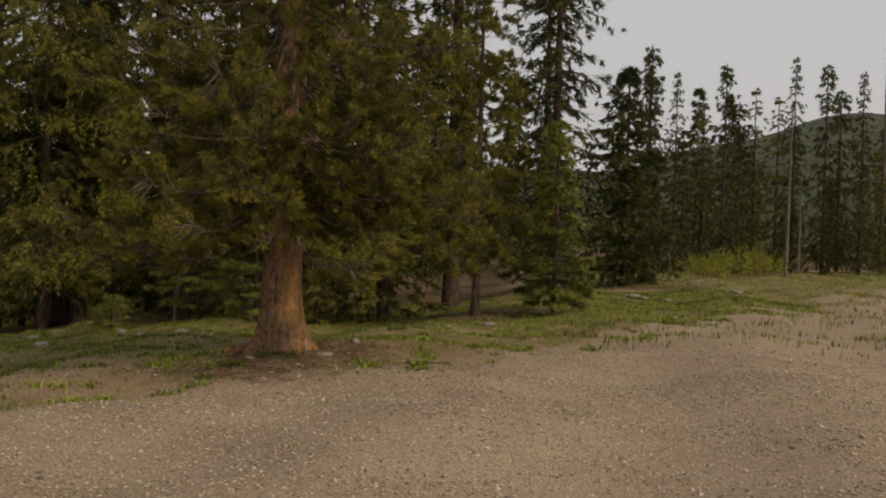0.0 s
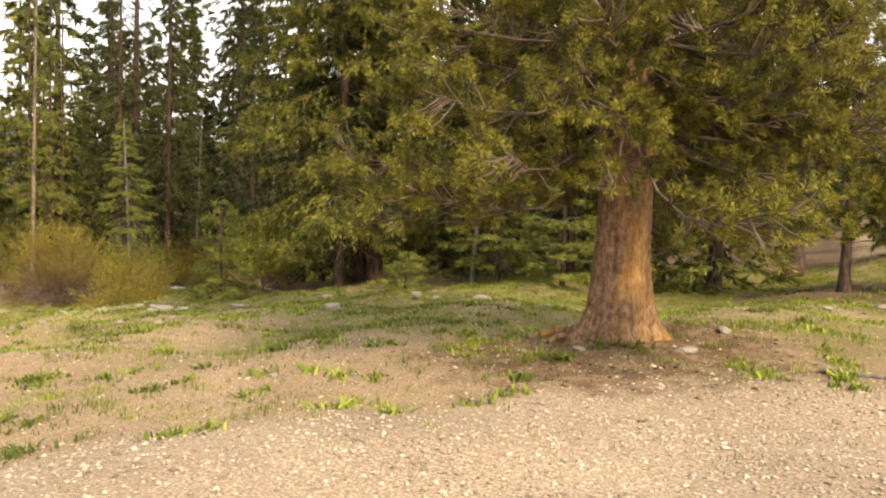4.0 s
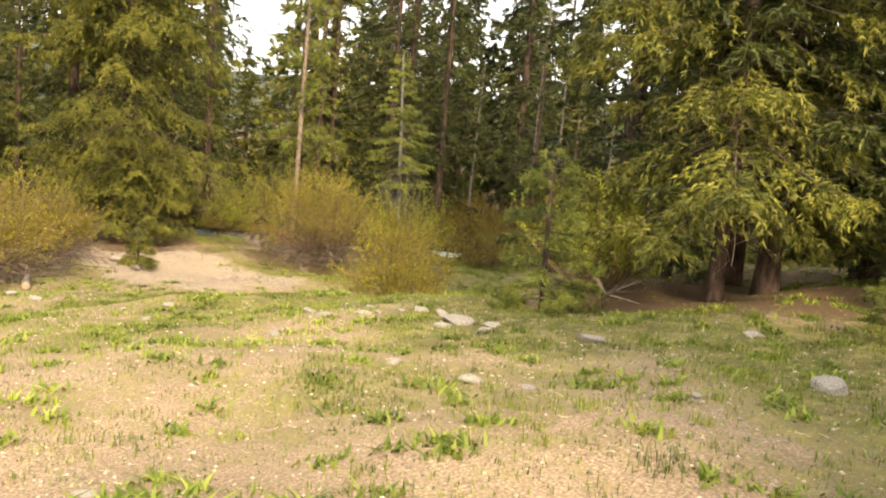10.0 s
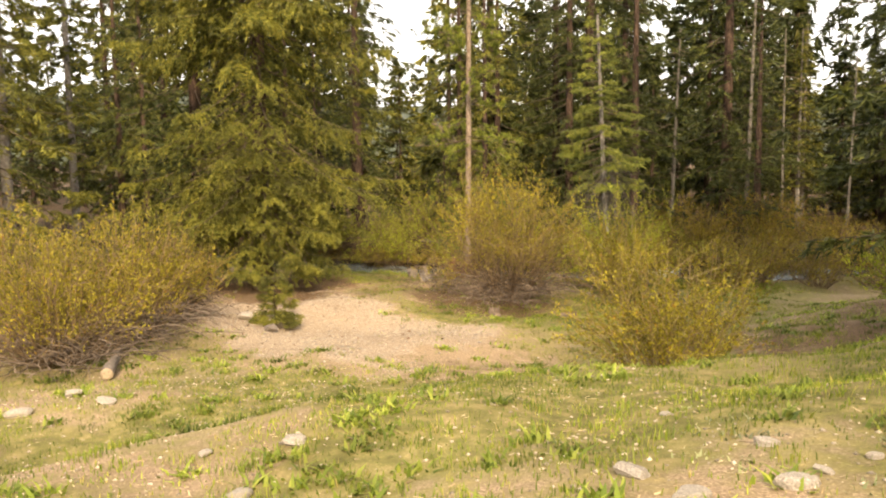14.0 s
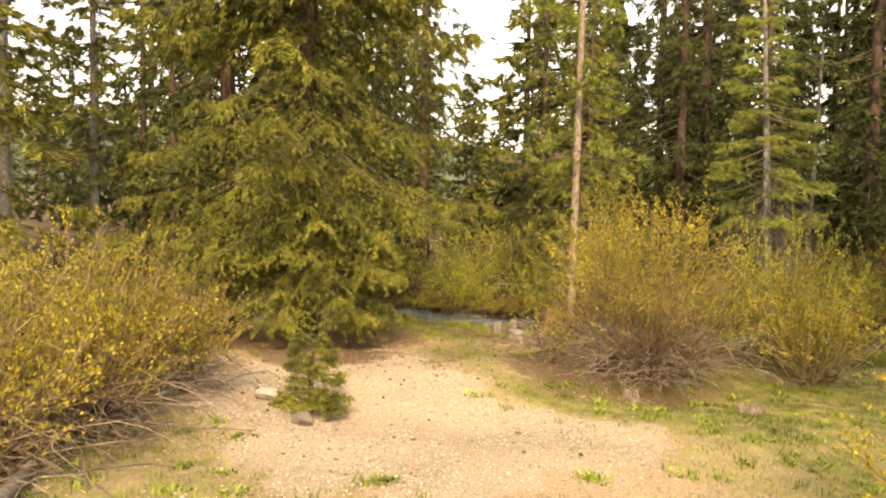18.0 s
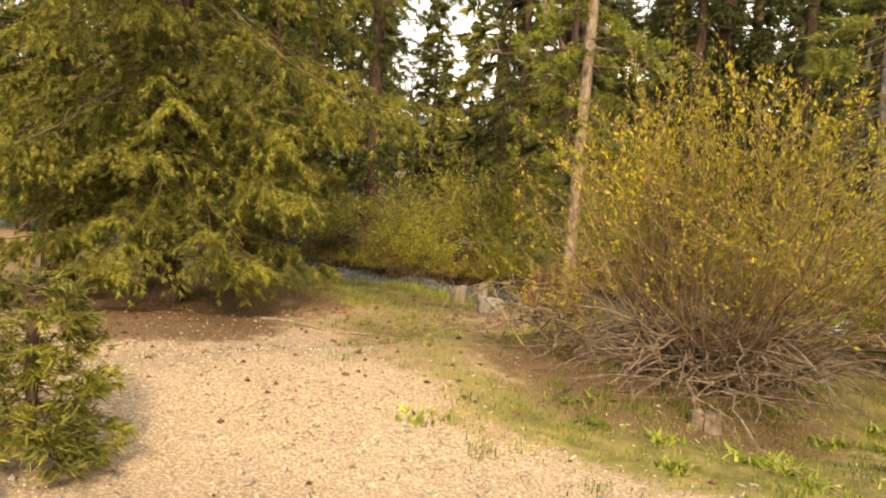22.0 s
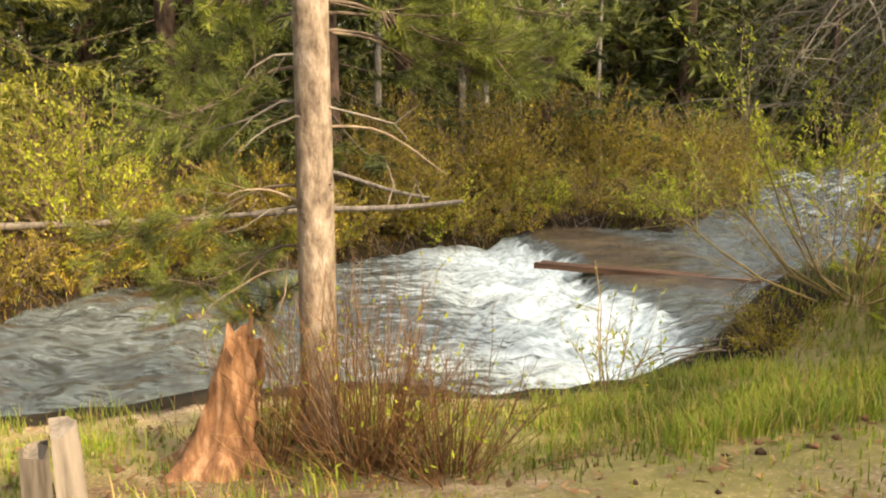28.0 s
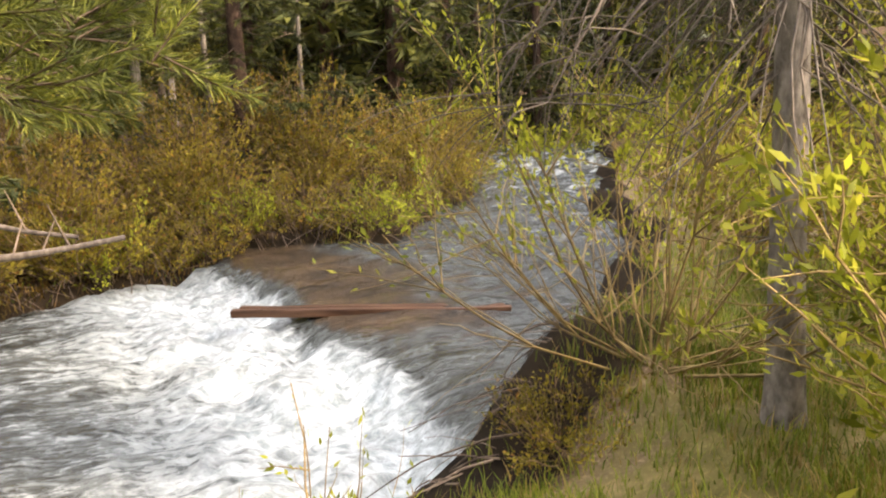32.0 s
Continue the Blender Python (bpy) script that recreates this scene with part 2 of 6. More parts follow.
def ground_mat():
    m, n, l, b = mat("ground_soil", 0.95, 0.1)

    def attr(name):
        a = n.new("ShaderNodeAttribute")
        a.attribute_name = name
        return a.outputs["Fac"]

    fine, mid, big = tex(n, l, 52, 6, 0.68), tex(n, l, 4.5, 6, 0.6), tex(n, l, 0.7, 4)
    soil = ramp(n, [(0.34, (0.13, 0.088, 0.054)), (0.5, (0.255, 0.185, 0.12)), (0.66, (0.42, 0.32, 0.21))])
    l.new(fine.outputs[0], soil.inputs[0])
    grit = ramp(n, [(0.34, (0.16, 0.118, 0.08)), (0.5, (0.28, 0.215, 0.152)), (0.66, (0.44, 0.36, 0.275))])
    l.new(fine.outputs[0], grit.inputs[0])
    duff = ramp(n, [(0.3, (0.045, 0.029, 0.018)), (0.5, (0.11, 0.072, 0.043)), (0.7, (0.24, 0.17, 0.105))])
    l.new(fine.outputs[0], duff.inputs[0])
    sod = ramp(n, [(0.3, (0.075, 0.075, 0.024)), (0.5, (0.15, 0.135, 0.048)), (0.72, (0.27, 0.21, 0.10))])
    l.new(mid.outputs[0], sod.inputs[0])
    shade = ramp(n, [(0.3, (0.84, 0.82, 0.80)), (0.7, (1.10, 1.09, 1.06))])
    l.new(big.outputs[0], shade.inputs[0])
    cells = n.new("ShaderNodeTexVoronoi")
    cells.inputs["Scale"].default_value = 85
    cells.inputs["Randomness"].default_value = 1.0
    l.new(fine.inputs["Vector"].links[0].from_socket, cells.inputs["Vector"])
    grain = ramp(n, [(0.08, (0.72, 0.70, 0.68)), (0.2, (0.97, 0.97, 0.97)), (0.72, (1.03, 1.03, 1.03)), (0.84, (1.55, 1.55, 1.55))])
    l.new(cells.outputs["Color"], grain.inputs[0])
    # near-black for wet mud, and for shade painted under the bank edges
    mud_and_shade = ramp(n, [(0.3, (0.008, 0.006, 0.004)), (0.7, (0.036, 0.026, 0.016))])
    l.new(mid.outputs[0], mud_and_shade.inputs[0])

    def sharp(fac, noise_out):
        a, s = n.new("ShaderNodeMath"), n.new("ShaderNodeMapRange")
        a.operation = "ADD"
        l.new(fac, a.inputs[0])
        l.new(noise_out, a.inputs[1])
        s.inputs[1].default_value, s.inputs[2].default_value = 0.82, 1.12
        l.new(a.outputs[0], s.inputs[0])
        return s.outputs[0]

    col = mix(n, l, "MIX", sharp(attr("gravel"), mid.outputs[0]), soil.outputs[0], grit.outputs[0])
    col = mix(n, l, "MIX", sharp(attr("sod"), mid.outputs[0]), col, sod.outputs[0])
    col = mix(n, l, "MIX", sharp(attr("duff"), mid.outputs[0]), col, duff.outputs[0])
    col = mix(n, l, "MULTIPLY", 0.7, col, grain.outputs[0])
    col = mix(n, l, "MIX", sharp(attr("mud_and_shade"), mid.outputs[0]), col, mud_and_shade.outputs[0])
    l.new(mix(n, l, "MULTIPLY", 1.0, col, shade.outputs[0]), b.inputs["Base Color"])
    lumps = n.new("ShaderNodeMath")
    lumps.operation = "SUBTRACT"
    l.new(fine.outputs[0], lumps.inputs[0])
    l.new(tex(n, l, 70, 3, 0.6).outputs[0], lumps.inputs[1])
    bump(n, l, b, lumps.outputs[0], 0.35, 0.005)
    return m


def water_mat():
    """Dark clear creek water, grey-green where air is mixed in, white where it foams and where glints are painted."""
    m, n, l, b = mat("creek_water", 0.12, 0.38)
    a = n.new("ShaderNodeAttribute")
    a.attribute_name = "foam_and_glint"

    def along_flow(scale, detail, rough, stretch, swirl):
        t = tex(n, l, scale, detail, rough, stretch)
        t.inputs["Vector"].links[0].from_node.inputs["Rotation"].default_value = (0, 0, radians(-35))
        t.inputs["Distortion"].default_value = swirl
        return t.outputs[0]

    def spread(value, lo, hi):
        r = n.new("ShaderNodeMapRange")
        r.inputs[1].default_value, r.inputs[2].default_value = lo, hi
        l.new(value, r.inputs[0])
        return r.outputs[0]

    def total(p, q, k=1.0):
        t = n.new("ShaderNodeMath")
        t.operation = "MULTIPLY_ADD"
        t.inputs[1].default_value = k
        l.new(q, t.inputs[0])
        l.new(p, t.inputs[2])
        return t.outputs[0]

    streak, fine = along_flow(1.9, 8, 0.7, (0.75, 1.9, 1), 0.9), along_flow(9, 6, 0.62, (1.0, 1.15, 1), 0.35)
    lace = along_flow(4.2, 6, 0.66, (0.7, 1.7, 1), 1.6)
    s = spread(total(total(total(a.outputs["Fac"], streak), fine, 0.3), lace, 0.5), 1.25, 1.70)
    deep = ramp(n, [(0.35, (0.018, 0.012, 0.007)), (0.65, (0.12, 0.08, 0.042))])
    l.new(streak, deep.inputs[0])
    milky = ramp(n, [(0.35, (0.020, 0.022, 0.021)), (0.65, (0.15, 0.17, 0.165))])
    l.new(lace, milky.inputs[0])
    white = ramp(n, [(0.34, (0.32, 0.38, 0.385)), (0.6, (0.66, 0.73, 0.745))])
    l.new(fine, white.inputs[0])
    body = mix(n, l, "MIX", spread(a.outputs["Fac"], 0.02, 0.12), deep.outputs[0], milky.outputs[0])
    l.new(mix(n, l, "MIX", s, body, white.outputs[0]), b.inputs["Base Color"])
    r = n.new("ShaderNodeMapRange")
    r.inputs[3].default_value, r.inputs[4].default_value = 0.06, 0.7
    l.new(s, r.inputs[0])
    l.new(r.outputs[0], b.inputs["Roughness"])
    bump(n, l, b, total(fine, lace, 0.8), 0.9, 0.06)
    return m


SOIL, WATER = ground_mat(), water_mat()


# ---- mesh helpers ----
def make_mesh(name, verts, faces, material, smooth=False):
    verts, faces = np.asarray(verts, np.float32), np.asarray(faces, np.int32)
    me = bpy.data.meshes.new(name)
    k = faces.shape[1]
    me.vertices.add(len(verts))
    me.vertices.foreach_set("co", verts.ravel())
    me.loops.add(faces.size)
    me.loops.foreach_set("vertex_index", faces.ravel())
    me.polygons.add(len(faces))
    me.polygons.foreach_set("loop_start", np.arange(0, faces.size, k, dtype=np.int32))
    me.polygons.foreach_set("loop_total", np.full(len(faces), k, np.int32))
    if smooth:
        me.polygons.foreach_set("use_smooth", np.ones(len(faces), bool))
    me.materials.append(material)
    me.update(calc_edges=True)
    return me


def joined(pieces):
    """Several (verts, faces) with faces of one size, as one."""
    vs, fs, at = [], [], 0
    for v, f in pieces:
        vs.append(v)
        fs.append(np.asarray(f) + at)
        at += len(v)
    return np.concatenate(vs), np.concatenate(fs)


def part(name, me, parent, label=""):
    ob = new(name, me)
    ob.parent = parent
    if label:
        ob["label"] = label
    return ob


def thing(name, x, y, z, label, category, group="", rz=0.0, kind=""):
    ob = new(name)
    ob.location, ob.rotation_euler = (x, y, z), (0, 0, rz)
    ob.empty_display_size = 0.2
    return tagged(ob, label, category, group, kind)


def unit(a):
    return a / np.maximum(np.linalg.norm(a, axis=-1, keepdims=True), 1e-9)


def tubes(paths, radii, sides=4):
    """Tapered tubes: paths (n, k, 3), radii (n, k)."""
    paths, radii = np.asarray(paths, float), np.asarray(radii, float)
    n, k = paths.shape[:2]
    d = unit(np.gradient(paths, axis=1))
    ref = np.where(np.abs(d[..., 2:3]) > 0.9, [1.0, 0, 0], [0, 0, 1.0])
    u = unit(np.cross(d, ref))
    w = np.cross(d, u)
    a = np.arange(sides) * 2 * np.pi / sides
    ring = u[:, :, None] * np.cos(a)[:, None] + w[:, :, None] * np.sin(a)[:, None]
    v = (paths[:, :, None] + ring * radii[:, :, None, None]).reshape(-1, 3)
    i, j, s = np.meshgrid(np.arange(n), np.arange(k - 1), np.arange(sides), indexing="ij")
    base, s2 = (i * k + j) * sides, (s + 1) % sides
    f = np.stack([base + s, base + s2, base + sides + s2, base + sides + s], -1).reshape(-1, 4)
    return v, f


def sprays(at, along, length, width, count, spread=0.8):
    """count narrow blades fanned round each point's direction."""
    p = len(at)
    along = unit(along)
    r = unit(rng.normal(size=(p, count, 3)))
    tip_dir = unit(along[:, None] + spread * r)
    ln = length * rng.uniform(0.6, 1.25, (p, count, 1))
    side = unit(np.cross(tip_dir, rng.normal(size=(p, count, 3)))) * width * 0.5
    start = at[:, None] + along[:, None] * ln * rng.uniform(-0.4, 0.4, (p, count, 1))
    v = np.stack([start - side, start + side, start + tip_dir * ln], 2).reshape(-1, 3)
    return v, np.arange(len(v)).reshape(-1, 3)


def tufts(at, along, length, width, count, lean=0.45):
    """Round brushes of short needles that stand out on all sides of a twig."""
    p = len(at)
    d = unit(lean * unit(along)[:, None] + unit(rng.normal(size=(p, count, 3))))
    ln = length * rng.uniform(0.7, 1.15, (p, count, 1))
    side = unit(np.cross(d, rng.normal(size=(p, count, 3)))) * width * 0.5
    end = at[:, None] + d * ln
    v = np.stack([at[:, None] + d * 0.004, end * 0.55 + at[:, None] * 0.45 + side, end], 2).reshape(-1, 3)
    return v, np.arange(len(v)).reshape(-1, 3)


def leaves(at, along, length, width):
    """One four-cornered leaf at each point."""
    p = len(at)
    along = unit(along)
    side = unit(np.cross(along, rng.normal(size=(p, 3)))) * width * rng.uniform(0.7, 1.3, (p, 1))
    ln = length * rng.uniform(0.6, 1.3, (p, 1))
    mid = at + along * ln * 0.45
    v = np.stack([at, mid - side * 0.5, at + along * ln, mid + side * 0.5], 1).reshape(-1, 3)
    return v, np.arange(len(v)).reshape(-1, 4)


def trunk_geo(height, r0, r1, lean=(0, 0), flare=0.5, sides=18, rings=22, rough=0.06, roots=0):
    t = np.linspace(0, 1, rings) ** 1.5
    h = t * height - 0.15
    a = np.arange(sides) * 2 * np.pi / sides
    r = r0 + (r1 - r0) * t + flare * r0 * np.exp(-np.maximum(h, 0) / (1.1 * r0 + 0.05))
    bulge = 1 + rough * np.sin(3 * a[None] + 5 * t[:, None]) + rough * rng.normal(size=(rings, sides)) * 0.35
    if roots:
        bulge += 0.55 * np.exp(-np.maximum(h, 0) / (0.9 * r0))[:, None] * np.maximum(0, np.sin(roots * a[None] + 0.7)) ** 2
    x = np.cos(a)[None] * r[:, None] * bulge + (lean[0] * h)[:, None]
    y = np.sin(a)[None] * r[:, None] * bulge + (lean[1] * h)[:, None]
    v = np.stack([x, y, np.repeat(h[:, None], sides, 1)], -1).reshape(-1, 3)
    j, s = np.meshgrid(np.arange(rings - 1), np.arange(sides), indexing="ij")
    s2 = (s + 1) % sides
    f = np.stack([j * sides + s, j * sides + s2, (j + 1) * sides + s2, (j + 1) * sides + s], -1).reshape(-1, 4)
    return v, f


# ---- conifers ----
def spruce_geo(h, base, radius, boughs, dens, droop=0.35, hang=0.5, power=0.75, blade=(0.10, 0.017), fan=7, limb=0.02, rise=0.0, high=9.0, inner=0.3, swell=1.35, fine=None, floor=-9.0, skirt=0.68, outward=0.75, knots=5, sides=4):
    """Boughs and needles of a spruce or fir: rows of drooping boughs with hanging side twigs."""
    t = np.sort(rng.uniform(0, 1, boughs)) ** 1.05
    z = base + (h - base) * t
    az = np.arange(boughs) * 2.399963 + rng.normal(0, 0.35, boughs)
    ln = radius * (1 - t) ** power * rng.uniform(0.6, 1.15, boughs) * (skirt + (1 - skirt) * np.clip(t / 0.14, 0, 1)) + 0.12
    out = np.stack([np.cos(az), np.sin(az), np.zeros(boughs)], 1)
    lat = np.stack([-np.sin(az), np.cos(az), np.zeros(boughs)], 1)
    dr = (droop * (1 - 0.8 * t) - rise) * rng.uniform(0.6, 1.3, boughs)

    def along(s, i):
        q = ln[i]
        drop = -dr[i] * q * (1.5 * s - 0.55 * s ** 3)
        return out[i] * (q * s)[:, None] + np.stack([0 * s, 0 * s, np.maximum(z[i] + drop, floor)], 1)

    k = knots
    ii = np.repeat(np.arange(boughs), k)
    ss = np.tile(np.linspace(0, 0.96, k), boughs)
    paths = along(ss, ii).reshape(boughs, k, 3)
    rad = (limb * (0.35 + 0.65 * ln / ln.max()))[:, None] * np.linspace(1, 0.15, k)[None]
    limbs = tubes(paths, rad, sides)
    knobs = 6  # points along each side twig
    count = np.maximum(2, (dens * ln ** swell * np.where(z > high, 0.4, 1.0) / knobs).astype(int))
    i = np.repeat(np.arange(boughs), count)
    n = len(i)
    s = inner + (1 - inner) * rng.uniform(0, 1, n) ** outward
    side = rng.uniform(-1.0, 1.0, n)
    side = np.sign(side) * np.abs(side) ** 0.4
    reach = (0.10 + 0.40 * ln[i] * (1.08 - s)) * rng.uniform(0.45, 1.15, n)
    ahead = 0.35 + 0.5 * (1 - np.abs(side))
    root = along(s, i)
    u = np.linspace(0.1, 1.0, knobs)
    p = root[:, None] + (lat[i] * (side * reach)[:, None])[:, None] * u[None, :, None] + (out[i] * (ahead * reach)[:, None])[:, None] * u[None, :, None]
    p[..., 2] -= (hang * reach * rng.uniform(0.5, 1.4, n))[:, None] * u[None] ** 1.6
    p = (p + rng.normal(0, 0.018, p.shape)).reshape(-1, 3)
    steep = np.tile(hang * 1.5 * u ** 0.6, n)
    d = np.repeat(lat[i] * side[:, None] + out[i] * ahead[:, None], knobs, 0) - np.array([0, 0, 1.0]) * steep[:, None] + rng.normal(0, 0.22, (n * knobs, 3))
    p[:, 2] = np.maximum(p[:, 2], floor + 0.1 * rng.normal(size=n * knobs))
    if fine is None:
        return limbs, sprays(p, d, blade[0], blade[1], fan, 0.72)
    near = p[:, 2] < fine  # smaller, more numerous needles at eye level
    return limbs, joined([sprays(p[near], d[near], blade[0] * 0.6, blade[1] * 0.42, fan * 2, 0.75), sprays(p[~near], d[~near], blade[0], blade[1], fan, 0.7)])


def pine_geo(h, base, radius, boughs, puffs, droop=0.15, needle=(0.085, 0.009), per=46, power=0.55, limb=0.035, low=1.0, brush=0.09, high=6.5, turn=None):
    """Boughs of a pine with brush-like tufts of needles at their ends."""
    t = np.sort(rng.uniform(0, 1, boughs)) ** low
    z = base + (h - base) * t
    az = np.arange(boughs) * 2.399963 + rng.normal(0, 0.4, boughs) if turn is None else rng.uniform(*turn, boughs)
    ln = radius * (1 - t * 0.92) ** power * rng.uniform(0.55, 1.1, boughs) + 0.2
    out = np.stack([np.cos(az), np.sin(az), np.zeros(boughs)], 1)
    lat = np.stack([-np.sin(az), np.cos(az), np.zeros(boughs)], 1)
    bend = rng.uniform(-0.25, 0.25, boughs)
    dr = droop * rng.uniform(0.2, 1.9, boughs)

    def along(s, i):
        q = ln[i]
        flat = out[i] * (q * s)[:, None] + lat[i] * (bend[i] * q * s * s)[:, None]
        flat[:, 2] += z[i] - dr[i] * q * (1.3 * s - 0.9 * s * s)
        return flat

    k = 6
    paths = along(np.tile(np.linspace(0, 0.97, k), boughs), np.repeat(np.arange(boughs), k)).reshape(boughs, k, 3)
    rad = (limb * (0.3 + 0.7 * ln / ln.max()))[:, None] * np.linspace(1, 0.18, k)[None]
    count = np.maximum(2, (puffs * ln * np.where(z > high, 0.4, 1.0)).astype(int))
    i = np.repeat(np.arange(boughs), count)
    n = len(i)
    # puffs stand in clusters along the bough
    club = i * 64 + (rng.uniform(0, 1, n) * np.maximum(1, count[i] // 5)).astype(int)
    _, club = np.unique(club, return_inverse=True)
    many = club.max() + 1
    s = np.clip(rng.uniform(0.03, 1.0, many)[club] ** 0.65 + rng.normal(0, 0.035, n), 0.1, 1.0)
    root = along(s * 0.96, i)
    side = np.clip(rng.uniform(-1, 1, many)[club] + rng.normal(0, 0.3, n), -1.2, 1.2)
    lift = rng.normal(0.15, 0.5, many)[club] + rng.normal(0.05, 0.35, n)
    reach = (rng.uniform(0.12, 0.36, many)[club] + rng.uniform(-0.06, 0.06, n)) * (0.5 + 0.3 * ln[i])
    d = unit(out[i] * 0.6 + lat[i] * side[:, None] * 0.9 + np.stack([0 * s, 0 * s, lift], 1))
    tip = root + d * reach[:, None]
    twig = tubes(np.stack([root, (root + tip) / 2 - [0, 0, 0.02], tip], 1), np.tile([0.010, 0.007, 0.004], (n, 1)), 3)
    m = per // 6
    q = (tip[:, None] - d[:, None] * np.linspace(0, brush, 6)[None, :, None]).reshape(-1, 3)
    need = tufts(q, np.repeat(d, 6, 0), needle[0], needle[1], m)
    shares = np.concatenate([[0], np.cumsum(count)]) * 6 * m
    return joined([tubes(paths, rad, 5)]), twig, (*need, shares)


def dead_sticks(n, z0, z1, reach, droop=0.3, r=0.012):
    """Bare broken branches on a trunk."""
    z = rng.uniform(z0, z1, n)
    az = rng.uniform(0, 6.283, n)
    ln = reach * rng.uniform(0.35, 1.0, n)
    s = np.linspace(0, 1, 5)
    out = np.stack([np.cos(az), np.sin(az), 0 * az], 1)
    p = out[:, None] * (ln[:, None] * s[None])[..., None]
    p[..., 2] += z[:, None] - droop * ln[:, None] * s ** 1.6 + rng.normal(0, 0.03, (n, 5)) * ln[:, None]
    p[..., :2] += rng.normal(0, 0.04, (n, 5, 2)) * ln[:, None, None]
    sub = rng.integers(1, 4, n)
    q0 = p[np.arange(n), sub]
    dirs = unit(out + rng.normal(0, 0.7, (n, 3)))
    q = q0[:, None] + dirs[:, None] * (ln[:, None] * 0.4 * np.linspace(0, 1, 5)[None])[..., None]
    rad = np.linspace(1, 0.25, 5)[None] * r * (0.5 + ln / reach)[:, None]
    return tubes(np.concatenate([p, q]), np.concatenate([rad, rad * 0.5]), 4)


def make_tree(name, x, y, label, trunk, limbs, crown, bark, needles, limb_mat=None, rz=0.0, group="", sticks=None, z=None, boughs=0):
    """A tree of trunk, boughs and crown; with a count of boughs, each one is a part of its own."""
    ob = thing(name, x, y, ground_z(x, y) if z is None else z, label, "tree", group, rz)
    part("trunk", make_mesh("trunk", *trunk, bark, True), ob)
    if limbs is not None and boughs:
        v, f = limbs
        nv, nf = len(v) // boughs, len(f) // boughs
        for k in range(boughs):
            limb = part("bough", make_mesh("bough", v[k * nv:(k + 1) * nv], f[k * nf:(k + 1) * nf] - k * nv, limb_mat or LIMB), ob)
            if crown is not None and len(crown) == 3:
                lo, hi = crown[2][k], crown[2][k + 1]
                tagged(part("needles", make_mesh("needles", crown[0][3 * lo:3 * hi], crown[1][lo:hi] - 3 * lo, needles), limb), kind="stuff")
    elif limbs is not None:
        tagged(part("branchwork", make_mesh("branchwork", *limbs, limb_mat or LIMB), ob), kind="stuff")
    if crown is not None and (len(crown) == 2 or not boughs):
        tagged(part("crown", make_mesh("crown", *crown[:2], needles), ob), kind="stuff")
    if sticks is not None:
        tagged(part("deadwood", make_mesh("deadwood", *sticks, TWIG), ob, "bare grey dead branches"), kind="stuff")
    return ob


# ---- bushes, herbs, stones ----
def bush_geo(radius, height, stems, leaf_n, leaf=(0.05, 0.018), lean=0.9, low=0.35, base=0.25, twigs=4, thick=0.009):
    """A willow: many curved stems from one root, side twigs, leaves in the upper part."""
    az = rng.uniform(0, 6.283, stems)
    out = np.stack([np.cos(az), np.sin(az), 0 * az], 1)
    tilt = rng.uniform(0, 1, stems) ** 0.65
    k = 6
    s = np.linspace(0, 1, k)
    hh = height * rng.uniform(0.6, 1.08, stems) * (1 - 0.45 * tilt ** 2)
    rr = radius * tilt * rng.uniform(0.75, 1.1, stems)
    p = out[:, None] * (base * rng.uniform(0, 1, stems)[:, None] + rr[:, None] * s ** lean)[..., None]
    p[..., 2] += hh[:, None] * s ** 1.15
    p += np.cumsum(rng.normal(0, 0.028, p.shape), 1) * s[None, :, None] * height * 0.8
    rad = thick * rng.uniform(0.6, 1.4, stems)[:, None] * np.linspace(1, 0.3, k)[None]
    allp, allr = [p], [rad]
    for _ in range(twigs):
        j = rng.integers(1, k - 1, stems)
        o = p[np.arange(stems), j]
        d = unit(unit(p[:, -1] - p[:, 0]) + rng.normal(0, 0.55, (stems, 3)))
        ln = height * rng.uniform(0.18, 0.45, stems)
        q = o[:, None] + d[:, None] * (ln[:, None] * s[None])[..., None]
        q = q + np.cumsum(rng.normal(0, 0.02, q.shape), 1) * s[None, :, None] * height * 0.6
        allp.append(q)
        allr.append(rad * 0.55)
    allp, allr = np.concatenate(allp), np.concatenate(allr)
    far_out = np.linalg.norm(allp[..., :2], axis=-1, keepdims=True)
    allp[..., :2] *= np.minimum(1, 1.06 * (radius + 0.3 * base) / np.maximum(far_out, 1e-6))
    wood = tubes(allp, allr, 3)
    i = np.where(rng.uniform(0, 1, leaf_n) < 0.12, rng.integers(0, stems, leaf_n), rng.integers(stems, len(allp), leaf_n))
    u = rng.uniform(0.15, 1, leaf_n)
    f = u * (k - 1)
    a = np.minimum(f.astype(int), k - 2)
    f = (f - a)[:, None]
    at = allp[i, a] * (1 - f) + allp[i, a + 1] * f
    keep = at[:, 2] > height * low * rng.uniform(0.5, 1.5, leaf_n)
    at, i = at[keep], i[keep]
    d = unit(allp[i, -1] - allp[i, 0]) + rng.normal(0, 0.6, at.shape) + [0, 0, 0.25]
    at = at + rng.normal(0, 0.02, at.shape)
    return wood, leaves(at, d, *leaf)


